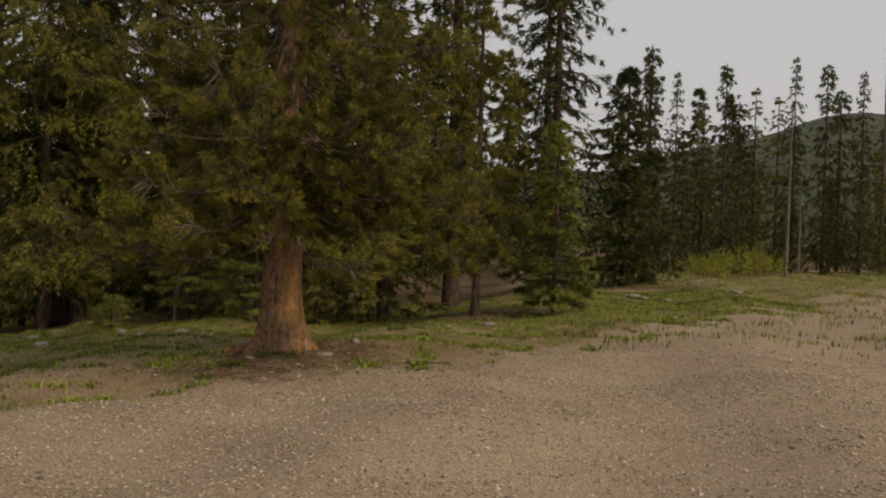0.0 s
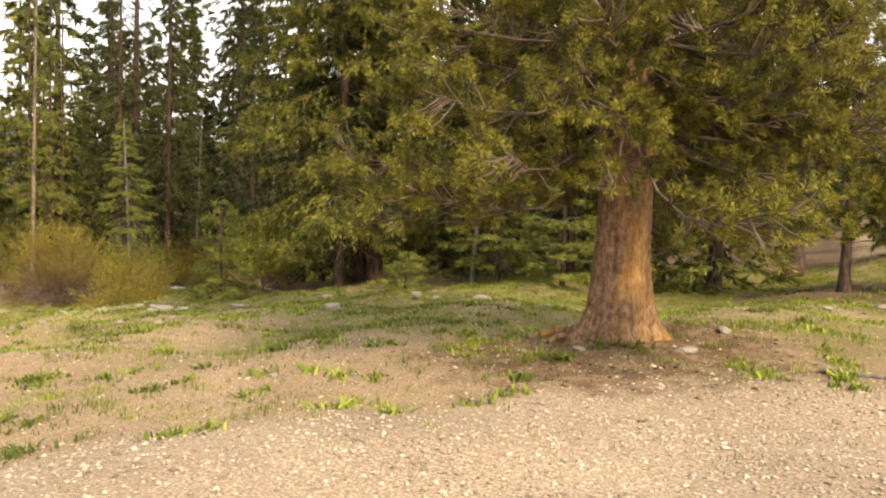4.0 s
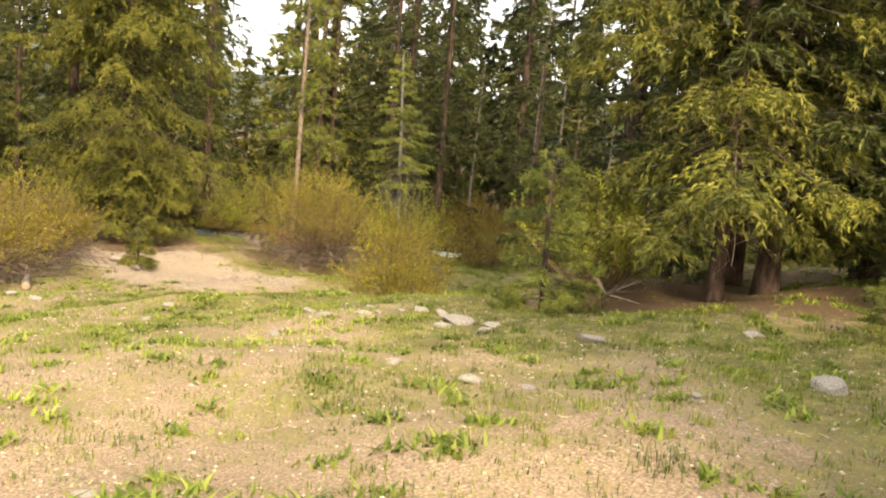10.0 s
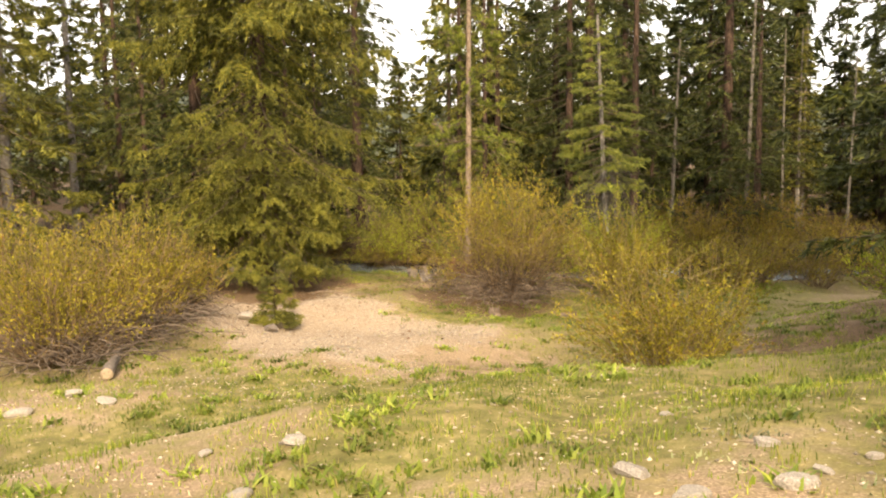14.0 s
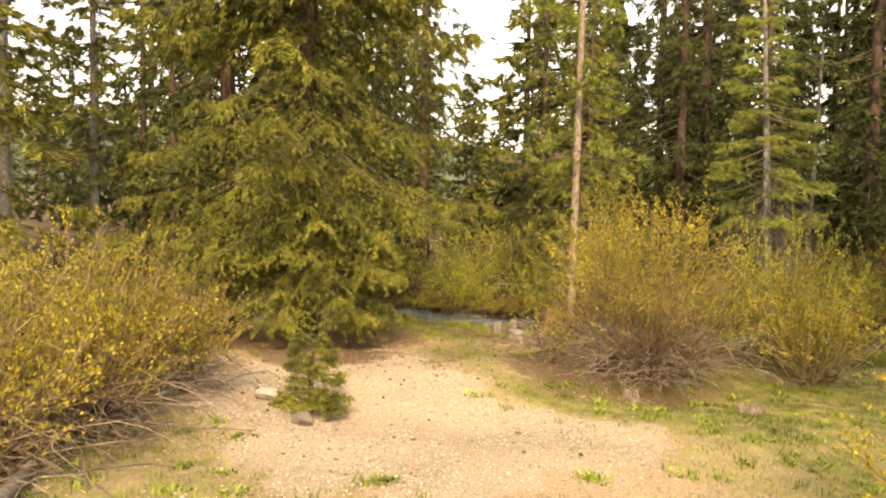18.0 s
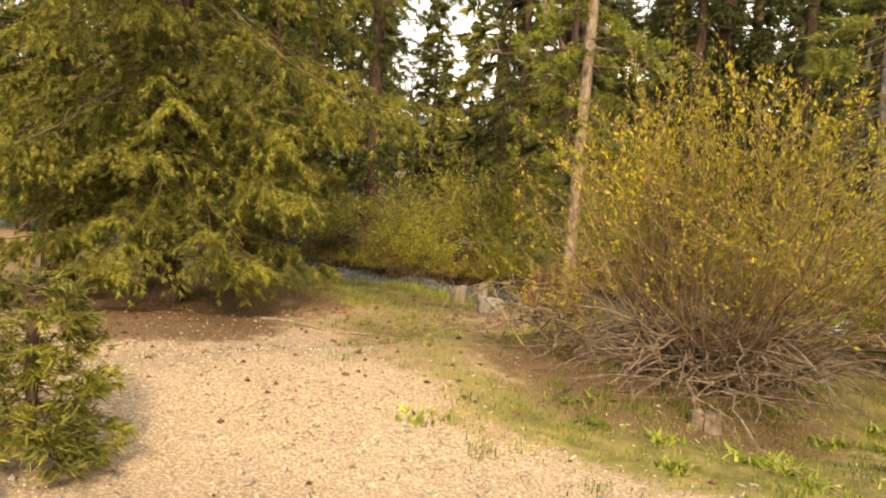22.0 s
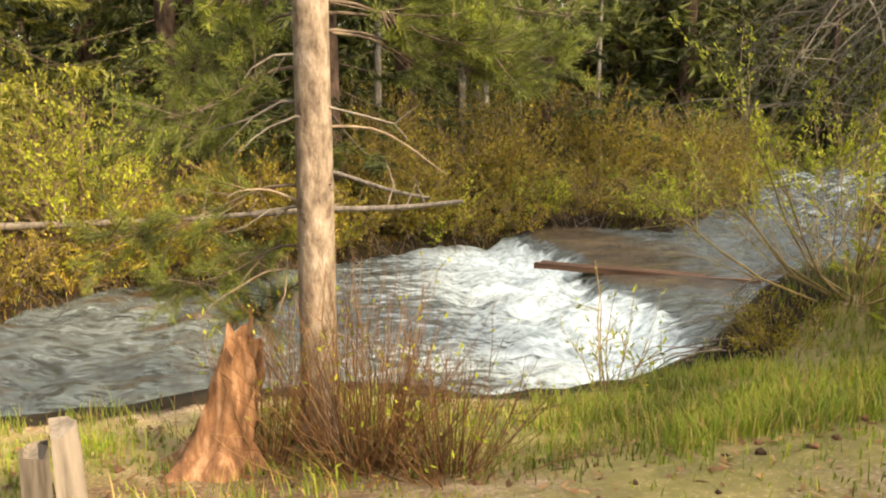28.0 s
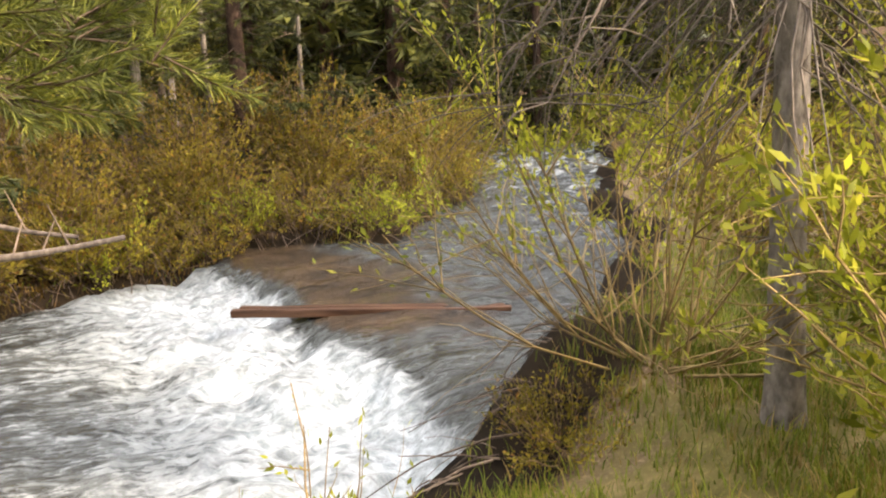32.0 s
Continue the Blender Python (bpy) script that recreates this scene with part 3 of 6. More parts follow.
def stone_geo(seed, flat=0.6, sub=2, cuts=12):
    bm = bmesh.new()
    bmesh.ops.create_icosphere(bm, subdivisions=sub, radius=1)
    r = np.random.default_rng(seed)
    cut = [(Vector(unit(r.normal(size=3))), r.uniform(0.5, 0.85)) for _ in range(cuts)]
    for v in bm.verts:
        for d, q in cut:
            e = v.co.dot(d) - q
            if e > 0:
                v.co -= d * e
        v.co *= 1 + 0.10 * noise.noise(v.co * 1.7 + Vector((seed * 3.1, 0, 0))) + 0.05 * noise.noise(v.co * 5 + Vector((0, seed, 0)))
        v.co.z *= flat
    return bm


STONES = {}


def stone(name, x, y, size, label, seed=1, flat=0.6, material=None, category="rock", sink=0.25, stretch=1.3, rz=None, z=None, round_off=False):
    key = (seed % 7, flat, (material or ROCK).name)
    if key not in STONES:
        bm = stone_geo(seed % 7, flat, 3 if size > 0.25 else 2, 3 if round_off else 12)
        me = bpy.data.meshes.new("stone")
        bm.to_mesh(me)
        bm.free()
        me.materials.append(material or ROCK)
        me.polygons.foreach_set("use_smooth", np.full(len(me.polygons), round_off))
        STONES[key] = me
    ob = new(name, STONES[key])
    g = ground_z(x, y) if z is None else z
    ob.matrix_world = Matrix.LocRotScale((x, y, g + size * flat * (1 - 2 * sink) * 0.5), Euler((0, 0, seed * 1.7 if rz is None else rz)), (size * 0.5 * stretch, size * 0.5, size * 0.5))
    return tagged(ob, label, category, "stones in the grass")


# ---- lie of the land ----
CREEK = np.array([(-90, 14), (-62, 23), (-48, 27), (-40, 29.6), (-35.6, 31.9), (-33.4, 33.2), (-31.3, 34.3), (-29.9, 35.25), (-28.5, 36.65), (-27.3, 37.2), (-25.9, 38.6), (-24.6, 41.8), (-22.4, 47.5), (-19.2, 60.5), (-5, 72), (12, 80)], float)
HALF = np.array([2.0, 1.8, 1.7, 1.7, 1.75, 2.1, 2.55, 3.15, 3.0, 2.1, 1.5, 1.0, 1.4, 2.2, 2.0, 2.0])
SLOPE_X = [-900, -60, -34, -31, -29, -25.5, -23.5, -21.6, -20, -17, -12, -8.4, -7, -5, -3, -1.5, 2, 10, 60, 900]
SLOPE_Z = [-3.0, -3.2, -3.5, -3.45, -3.3, -2.98, -2.98, -2.92, -2.66, -1.97, -1.4, -1.0, -0.87, -0.62, -0.45, -0.42, -0.40, -0.2, 0.5, 2.0]
WAVES = [(rng.uniform(0.004, 0.02) * w, rng.uniform(-1, 1, 2) * 2 * np.pi / w, rng.uniform(0, 6.28)) for w in (0.6, 0.7, 0.9, 1.2, 1.5, 1.9, 2.4, 3.1, 4.2)]


def creek_gap(x, y):
    """Distance from the water's edge, negative in the channel, and how far upstream of the weir."""
    x, y = np.asarray(x, float), np.asarray(y, float)
    best = np.full(x.shape, 1e9)
    for (ax, ay), (bx, by), ha, hb in zip(CREEK[:-1], CREEK[1:], HALF[:-1], HALF[1:]):
        dx, dy = bx - ax, by - ay
        u = np.clip(((x - ax) * dx + (y - ay) * dy) / (dx * dx + dy * dy), 0, 1)
        best = np.minimum(best, np.hypot(x - ax - u * dx, y - ay - u * dy) - (ha + u * (hb - ha)))
    wob = 0.12 * np.sin(1.9 * x + 0.7 * y) + 0.08 * np.sin(3.3 * y - 1.3 * x)
    return best + wob, (x + 27.3) * 0.955 + (y - 33.4) * 0.297 + 0.12 * np.sin(2.3 * y)


def smooth(a, lo, hi):
    t = np.clip((a - lo) / (hi - lo), 0, 1)
    return t * t * (3 - 2 * t)


def water_z(x, y):
    return -4.16 + 0.25 * smooth(creek_gap(x, y)[1], -0.6, 0.15)


def ground_z(x, y):
    x, y = np.asarray(x, float), np.asarray(y, float)
    base = np.interp(x, SLOPE_X, SLOPE_Z)
    base = np.where(y > 33, base + (-3.3 - base) * smooth(y, 30, 40) * smooth(-x, 8, 16), base)
    base = base - 0.05 * np.clip(y - 20, 0, 9) * smooth(x, -28, -25) * (1 - smooth(x, -18, -13))
    base = base - 0.5 * np.exp(-((x + 19.2) ** 2 + (y - 25.3) ** 2) / 6.0)
    base = base - 0.42 * smooth(y, 17, 23) * smooth(x, -7, -5) * (1 - smooth(x, -2.5, 0.5))
    for a, k, p in WAVES:
        base = base + a * np.sin(k[0] * x + k[1] * y + p)
    base = base + 0.08 * np.exp(-((x + 3.05) ** 2 + (y - 15.0) ** 2) / 2.2)
    gap, _ = creek_gap(x, y)
    wz = water_z(x, y)
    rise = np.where(y > np.interp(x, CREEK[:, 0], CREEK[:, 1]), 0.16, 0.36)
    base = base + (np.minimum(base, wz + rise) - base) * (1 - smooth(gap, 0.1, 3.2))
    bank = wz - 0.55 + (base - wz + 0.55) * smooth(gap, -0.16, 0.2)
    base = base + 0.3 * np.exp(-((x + 26.75) ** 2 + (y - 33.2) ** 2) / 0.5) * smooth(gap, 0.05, 0.3)
    out = np.where(gap < 0.2, bank, base)
    return float(out) if out.ndim == 0 else out


def patch(x, y, scale=1.0, seed=0.0):
    """Soft patches between 0 and 1."""
    a = np.sin(1.31 * x / scale + 0.7 * np.sin(0.9 * y / scale + seed)) + np.sin(1.17 * y / scale - 0.8 * np.sin(1.1 * x / scale + 2 * seed)) + 0.7 * np.sin(2.9 * (x + 0.6 * y) / scale + seed) + 0.5 * np.sin(4.7 * (y - 0.5 * x) / scale)
    return np.clip(0.5 + a / 5.2, 0, 1)


def masks(x, y):
    lot = smooth(14.3 + np.where(x < -2, 1.1 * (x + 2), np.where(x < -0.5, 0.35 * (x + 2), 0.53 + 1.4 * (x + 0.5) + 1.0 * smooth(x, -0.5, 1.5))) - y + 2.6 * (patch(x, y, 0.9, 4.0) - 0.5) * smooth(x, -2, 1), -1.3, 1.6)
    u, v = (x + 26.9) * -0.91 + (y - 24.2) * 0.42, (x + 26.9) * 0.42 + (y - 24.2) * 0.91
    sand = 1 - smooth((u / 5.4) ** 2 + (v / 2.6) ** 2 + 0.9 * (patch(x, y, 0.6) - 0.5), 0.6, 1.35)
    brink = np.interp(x, [-33, -30, -29, -27.5, -26.4, -25.4, -24, -22], [26.0, 25.9, 25.8, 25.1, 24.8, 25.1, 25.7, 26.0])
    sand = sand * (1 - smooth(y - brink + 0.9 * (patch(x, y, 0.3, 1.0) - 0.5), -0.25, 0.45))
    duff = np.zeros_like(x)
    for cx, cy, r in ((-3.1, 14.7, 2.7), (-12.0, 25.0, 4.2), (-32.6, 25.4, 3.4), (-30.4, 24.6, 1.6), (-30.3, 28.9, 1.9), (-26.2, 27.4, 2.3), (-28.2, 27.2, 2.2), (-1, 24, 2.6), (4.6, 37.5, 4), (-20.3, 23.2, 2.8)):
        duff = np.maximum(duff, {2.7: 0.58, 2.8: 0.44, 2.3: 0.75, 2.2: 0.5, 1.9: 0.55}.get(r, 1.0) * (1 - smooth(np.hypot(x - cx, y - cy) / r, 0.4, 1.05)))
    forest = smooth(y - (26 + 0.25 * (x + 10)), 0, 4) * (1 - smooth(x, -2, 2)) * smooth(x, -26, -16)
    gap, _ = creek_gap(x, y)
    deep = np.maximum.reduce([smooth(gap, 7, 11) * smooth(y, 30, 34) * (1 - smooth(x, -16, -12)), smooth(-x, 38, 42) * smooth(gap, 2, 4), smooth(y - 0.15 * x, 62, 67), smooth(x, 24, 30)])
    beyond = smooth(y - np.interp(x, CREEK[:, 0], CREEK[:, 1]), 0.3, 1.5) * (1 - smooth(x, -20, -17))
    duff = np.maximum.reduce([duff, 0.8 * forest, 0.95 * deep, 0.75 * beyond])
    # wet mud along the edge, widened to paint the undercut banks' shade
    mud_and_shade = np.where(beyond > 0.2, np.maximum(1 - smooth(gap, 0.0, 0.25), 0.6 * beyond * (1 - smooth(gap, 1.0, 4))), 1 - smooth(gap - 0.35 * np.exp(-((x + 27) ** 2 + (y - 33.2) ** 2) / 1.5), 0.3, 0.65))
    # black spot painted for the shaded hollow under the near bank
    mud_and_shade = np.maximum(mud_and_shade, np.exp(-((x + 27.55) ** 2 + (y - 32.45) ** 2) / 0.10))
    band = np.exp(-((y - (20.8 + 0.28 * (x + 9))) / 2.6) ** 2) * smooth(-x, -2, 2)
    grass = 0.10 + 0.8 * patch(x, y, 0.9, 1.0) * (0.55 + 0.75 * band) + 0.16 * smooth(y, 14, 17) + 0.25 * smooth(x, -26.5, -25) * smooth(y + 0.6 * (x + 25), 26, 28)
    grass = grass + 0.3 * (1 - smooth(np.abs(gap - 1.3), 0.8, 2.2)) * patch(x, y, 0.5, 2.0)
    grass = grass * (1 - 0.93 * lot) * (1 - 0.92 * sand) * (1 - 0.85 * duff) * (1 - mud_and_shade)
    grass = grass + 0.45 * np.exp(-(x + 18) ** 2 / 7 - (y - 20.6) ** 2 / 4)
    grass = grass + 0.75 * np.exp(-(x + 23.6) ** 2 / 3.5 - (y - 30.3) ** 2 / 9) + 0.7 * np.exp(-(x + 31.6) ** 2 / 1.6 - (y - 28.8) ** 2 / 1.5)
    grass = grass + 0.55 * np.exp(-(x + 25.0) ** 2 / 2.5 - (y - 26.2) ** 2 / 0.9)
    grass = grass + 0.5 * np.exp(-(x + 28.3) ** 2 / 2.5 - (y - 31.2) ** 2 / 0.5) * (1 - mud_and_shade) + 0.4 * np.exp(-(x + 26.6) ** 2 / 2.0 - (y - 31.0) ** 2 / 2.5) * (1 - mud_and_shade)
    grass = grass + 0.6 * np.exp(-(x + 31.3) ** 2 / 1.2 - (y - 28.0) ** 2 / 1.0)
    grass = grass + 0.4 * np.exp(-(x + 21.3) ** 2 / 4.0 - (y - 19.8) ** 2 / 2.0) * patch(x, y, 0.4, 5.0)
    grass = grass + 0.5 * smooth(y - brink, 0.1, 0.9) * smooth(x, -30.5, -29) * (1 - smooth(y, 28.6, 29.6)) * patch(x, y, 0.45, 7.0)
    grass = np.clip(grass, 0, 1)
    verge = beyond * (1 - smooth(gap, 1.8, 2.8))
    return dict(gravel=np.maximum(lot, sand), grass=grass, sod=np.maximum(0.8 * grass, 0.45 * verge), duff=duff, mud_and_shade=mud_and_shade)


def stretch_axis(lo, hi, step, far):
    mid = np.arange(lo, hi, step)
    g = np.cumsum(step * 1.22 ** np.arange(1, 60))
    g = g[g < far]
    return np.concatenate([lo - g[::-1], mid, hi + g])


GX, GY = stretch_axis(-44, 14, 0.22, 1500), stretch_axis(3, 44, 0.22, 1500)
XX, YY = np.meshgrid(GX, GY, indexing="ij")
ZZ = ground_z(XX, YY)
nx, ny = XX.shape
ii, jj = np.meshgrid(np.arange(nx - 1), np.arange(ny - 1), indexing="ij")
quads = np.stack([ii * ny + jj, (ii + 1) * ny + jj, (ii + 1) * ny + jj + 1, ii * ny + jj + 1], -1).reshape(-1, 4)
ground_mesh = make_mesh("ground", np.stack([XX, YY, ZZ], -1).reshape(-1, 3), quads, SOIL, True)
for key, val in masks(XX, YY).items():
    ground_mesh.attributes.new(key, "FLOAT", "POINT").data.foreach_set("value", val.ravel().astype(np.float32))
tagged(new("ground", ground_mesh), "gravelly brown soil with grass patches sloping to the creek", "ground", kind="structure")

# ---- creek water: smooth brown above the weir, white below it ----
WX, WY = np.arange(-52, -16, 0.12), np.arange(24, 62, 0.12)
AX, AY = np.meshgrid(WX, WY, indexing="ij")
gap, up = creek_gap(AX, AY)
keep = gap < 0.25
cell = keep[:-1, :-1] & keep[1:, :-1] & keep[1:, 1:] & keep[:-1, 1:]
ci, cj = np.nonzero(cell)
m = len(WY)
wq = np.stack([ci * m + cj, (ci + 1) * m + cj, (ci + 1) * m + cj + 1, ci * m + cj + 1], -1)
use, inv = np.unique(wq, return_inverse=True)
wx, wy, wu = AX.ravel()[use], AY.ravel()[use], up.ravel()[use]
churn = smooth(-wu, 0.02, 0.35) * np.exp(-(np.maximum(-wu - 0.7, 0) / 1.2) ** 2) * (0.75 + 0.25 * smooth(wy, 31.8, 33.2))
ripple = 0.4 + 1.1 * churn + 0.7 * smooth(-wu, 3, 5) + 0.5 * smooth(wu, 0.4, 1.2) + 0.6 * smooth(wu, 2, 8)
flow = 0.8 * wx + 0.6 * wy
cross = -0.6 * wx + 0.8 * wy
wz = water_z(wx, wy) + ripple * (0.035 * np.sin(3.1 * flow + 1.4 * np.sin(2.1 * cross)) + 0.025 * np.sin(6.3 * cross + 2 * np.sin(1.7 * flow)) + 0.02 * np.sin(8.7 * flow - 3.9 * cross) + 0.012 * np.sin(15.1 * cross + 6.1 * flow))
wz = wz + churn * 0.03 * rng.normal(size=len(wx))
foam_and_glint = 0.66 * churn + 0.12 * smooth(-wu, 0.6, 2.0) - 0.15 * smooth(-wu, 3.6, 5.2) + 0.22 * np.exp(-((wu + 2.6) / 1.6) ** 2) + 0.36 * smooth(-wu, 4.2, 5.2) * patch(flow * 1.0, cross * 3.4, 0.5) + 0.1 * smooth(wu, 1, 6)
# last term paints sky glints as white dashes on the water above the weir
foam_and_glint = foam_and_glint + 0.42 * np.exp(-((wu - 0.5) / 0.9) ** 2) * smooth(-wy, -35.9, -34.9) * patch(wx, wy, 0.16) + (0.33 + 0.24 * smooth(wu, 3, 9)) * smooth(wu, 0.5, 2) * patch(flow, cross * 2.0, 0.22)
water_mesh = make_mesh("creek", np.stack([wx, wy, wz], -1), inv.reshape(-1, 4), WATER, True)
water_mesh.attributes.new("foam_and_glint", "FLOAT", "POINT").data.foreach_set("value", foam_and_glint.astype(np.float32))
tagged(new("creek", water_mesh), "rushing creek with white foaming rapids below a low drop", "water", kind="structure")

# ---- far ridge ----
ra = np.linspace(-0.9, 2.6, 160)
rh = 70 + 75 * np.exp(-((ra + 0.42) / 0.3) ** 2) + 10 * np.sin(5.1 * ra + 1) + 4 * np.sin(13 * ra)
rows_v = [np.stack([-np.sin(ra) * d, np.cos(ra) * d, -20 + rh * k + 3 * np.sin(40 * ra + 9 * k) * k], 1) for d, k in ((520, 0), (600, 0.35), (690, 0.72), (780, 1.0), (900, 0.6))]
i2, j2 = np.meshgrid(np.arange(4), np.arange(159), indexing="ij")
RIDGE = plain_mat("wooded_ridge", [(0.3, (0.018, 0.028, 0.016)), (0.5, (0.05, 0.06, 0.035)), (0.75, (0.11, 0.10, 0.06))], 0.12, depth=2.0)
ridge_mesh = make_mesh("backdrop", np.concatenate(rows_v), np.stack([i2 * 160 + j2, i2 * 160 + j2 + 1, (i2 + 1) * 160 + j2 + 1, (i2 + 1) * 160 + j2], -1).reshape(-1, 4), RIDGE, True)
tagged(new("backdrop", ridge_mesh), "distant wooded mountain ridge", "ridge", kind="structure")


# ---- the large pine by the gravel lot ----
def old_pine():
    x, y = -3.05, 15.0
    count = 285
    bones, twig, need = pine_geo(16.0, 2.15, 2.35, count, 17.0, 0.62, (0.075, 0.015), 84, 0.25, 0.022, 2.0, 0.10, 8.0)
    ob = make_tree("pine_tree", x, y, "old pine with orange flaking bark and yellow-green tufts", trunk_geo(16.0, 0.27, 0.06, (0.012, 0), 0.34, 40, 64, 0.045, 5), bones, need, BARK_ORANGE, PINE, LIMB, boughs=count)
    tagged(part("twig_work", make_mesh("twig_work", *twig, LIMB), ob), kind="stuff")
    # low boughs that sweep towards the meadow side
    bones, twig, need = pine_geo(3.6, 2.0, 2.35, 26, 17.0, 0.75, (0.07, 0.010), 110, 0.1, 0.018, 1.0, 0.10, 8.0, (-0.2, 1.9))
    tagged(part("lower_branchwork", make_mesh("lower_branchwork", *bones, LIMB), ob, "drooping low boughs"), kind="stuff")
    tagged(part("lower_foliage", make_mesh("lower_foliage", *need[:2], PINE), ob, "drooping yellow-green needle tufts"), kind="stuff")
    tagged(part("lower_twig_work", make_mesh("lower_twig_work", *twig, LIMB), ob), kind="stuff")
    tagged(part("deadwood", make_mesh("deadwood", *dead_sticks(22, 2.7, 5.0, 1.4, 0.7, 0.007), TWIG), ob, "bare grey dead branches"), kind="stuff")
    for az, ln, wide in ((2.75, 0.55, 0.075), (3.35, 0.42, 0.06), (5.3, 0.34, 0.05), (0.1, 0.4, 0.05)):
        s = np.linspace(0, 1, 11)
        reach, turn = 0.24 + ln * s, az + 0.35 * s + 0.12 * np.sin(6 * s)
        p = np.stack([np.cos(turn) * reach, np.sin(turn) * reach, 0.075 - 0.13 * s ** 0.9 + 0.012 * np.sin(11 * s)], 1)
        part("root", make_mesh("root", *tubes(p[None], (wide * (1 - 0.6 * s) * (1 + 0.12 * np.sin(13 * s + az)))[None], 9), BARK_ORANGE, True), ob, "grey-brown exposed root")
    return ob


old_pine()


# ---- named conifers ----
def spruce(x, y, h, base, radius, boughs, dens, label, r0=0.2, needles=SPRUCE, bark=BARK_DARK, sticks=0, rz=0.0, name="spruce_tree", group="", lean=None, **kw):
    limbs, crown = spruce_geo(h, base, radius, boughs, dens, **kw)
    for v in (limbs[0], crown[0]) if lean else ():
        v[:, :2] += v[:, 2:3] * np.array(lean)
    st = dead_sticks(sticks, 1.0, base + 2.5, radius * 0.55, 0.4, 0.009) if sticks else None
    return make_tree(name, x, y, label, trunk_geo(h, r0, 0.03, lean or (rng.normal(0, 0.006), rng.normal(0, 0.006)), 0.3, 14, 18, 0.05), limbs, crown, bark, needles, rz=rz, group=group, sticks=st, boughs=boughs)


spruce(-32.2, 25.15, 22, 1.6, 3.7, 290, 72, "large spreading spruce with drooping boughs beside the sand", 0.23, hang=0.85, droop=0.5, power=0.62, blade=(0.13, 0.026), fan=10, sticks=70, high=14.0, inner=0.12, swell=1.15, fine=5.0, floor=0.5, skirt=0.5)
great = scene.objects[-1]
while great.parent:
    great = great.parent
skirt_limbs, skirt_needles = spruce_geo(3.6, 1.1, 2.3, 80, 66, hang=0.8, droop=0.38, power=0.2, blade=(0.085, 0.013), fan=14, inner=0.1, swell=1.1, floor=0.28, skirt=0.9)
tagged(part("skirt_branchwork", make_mesh("skirt_branchwork", *skirt_limbs, LIMB), great, "low drooping boughs"), kind="stuff")
tagged(part("skirt_foliage", make_mesh("skirt_foliage", *skirt_needles, SPRUCE), great, "olive-green hanging needles"), kind="stuff")
spruce(-12.24, 24.7, 17, 1.7, 3.2, 190, 90, "twin-trunked spruce with drooping boughs", 0.13, hang=0.75, droop=0.5, power=0.55, blade=(0.13, 0.028), fan=5, sticks=50, high=8.5, inner=0.15, swell=1.2, floor=0.6)
spruce(-11.9, 25.9, 19, 2.0, 3.0, 160, 50, "reddish-trunked spruce behind a twin spruce", 0.19, SPRUCE_DARK, hang=0.7, power=0.55, blade=(0.16, 0.036), fan=5, sticks=20, high=10, inner=0.15, swell=1.2, floor=0.8)
spruce(-26.45, 31.95, 6.9, 2.5, 1.25, 90, 110, "slender fir with a grey trunk and dead lower branches", 0.085, FIR, BARK_GREY, 0, name="fir_tree", lean=(-0.04, -0.03), hang=0.3, droop=0.3, blade=(0.09, 0.012))
spruce(0.92, 23.6, 4.5, 0.3, 0.95, 90, 60, "young fir at the forest edge", 0.05, FIR, name="fir_tree", rise=0.25, hang=0.25, power=0.85, blade=(0.15, 0.03), fan=6, inner=0.1, swell=1.0)
spruce(4.2, 37.8, 8.7, 0.3, 2.3, 190, 22, "dense dark fir at the edge of the meadow", 0.13, SPRUCE_DARK, name="fir_tree", hang=0.5, power=0.7, blade=(0.26, 0.06), fan=5, inner=0.08, swell=1.0)
spruce(-32.3, 17.3, 4.9, 0.4, 1.2, 80, 80, "young bright green fir behind the willows", 0.06, FIR, name="fir_tree", rise=0.2, hang=0.15)
spruce(-7.9, 24.4, 4.6, 0.3, 1.2, 90, 80, "young bright green fir in the undergrowth", 0.05, FIR, name="fir_tree", rise=0.25, hang=0.15)
spruce(-6.1, 23.4, 3.2, 0.2, 1.1, 70, 90, "low young fir in the undergrowth", 0.05, FIR, name="fir_tree", rise=0.3, hang=0.1)
spruce(-8.9, 21.9, 0.85, 0.05, 0.42, 36, 150, "knee-high green fir seedling in the grass", 0.02, FIR, name="fir_seedling", rise=0.3, hang=0.1, blade=(0.07, 0.01), limb=0.006)
spruce(-26.1, 22.45, 0.9, 0.05, 0.36, 60, 170, "small dark fir seedling by a pale slab", 0.025, SPRUCE, name="fir_seedling", rise=0.3, hang=0.1, blade=(0.07, 0.01), limb=0.006)
spruce(-13.4, 21.7, 2.3, 0.1, 0.85, 70, 110, "young fir under a twin spruce", 0.035, FIR, name="fir_tree", rise=0.15, hang=0.3, blade=(0.09, 0.012), limb=0.01)

grey_fir = [o for o in scene.objects if o.get("label", "").startswith("slender fir")][0]
for z0, z1, n, reach, droop in ((1.5, 2.4, 70, 0.9, 1.1), (2.1, 3.3, 120, 1.1, 0.9), (0.3, 1.3, 14, 0.4, 0.4)):
    tagged(part("deadwood", make_mesh("deadwood", *dead_sticks(n, z0, z1, reach, droop, 0.0055), GREY_TWIG), grey_fir, "drooping grey dead branches"), kind="stuff")

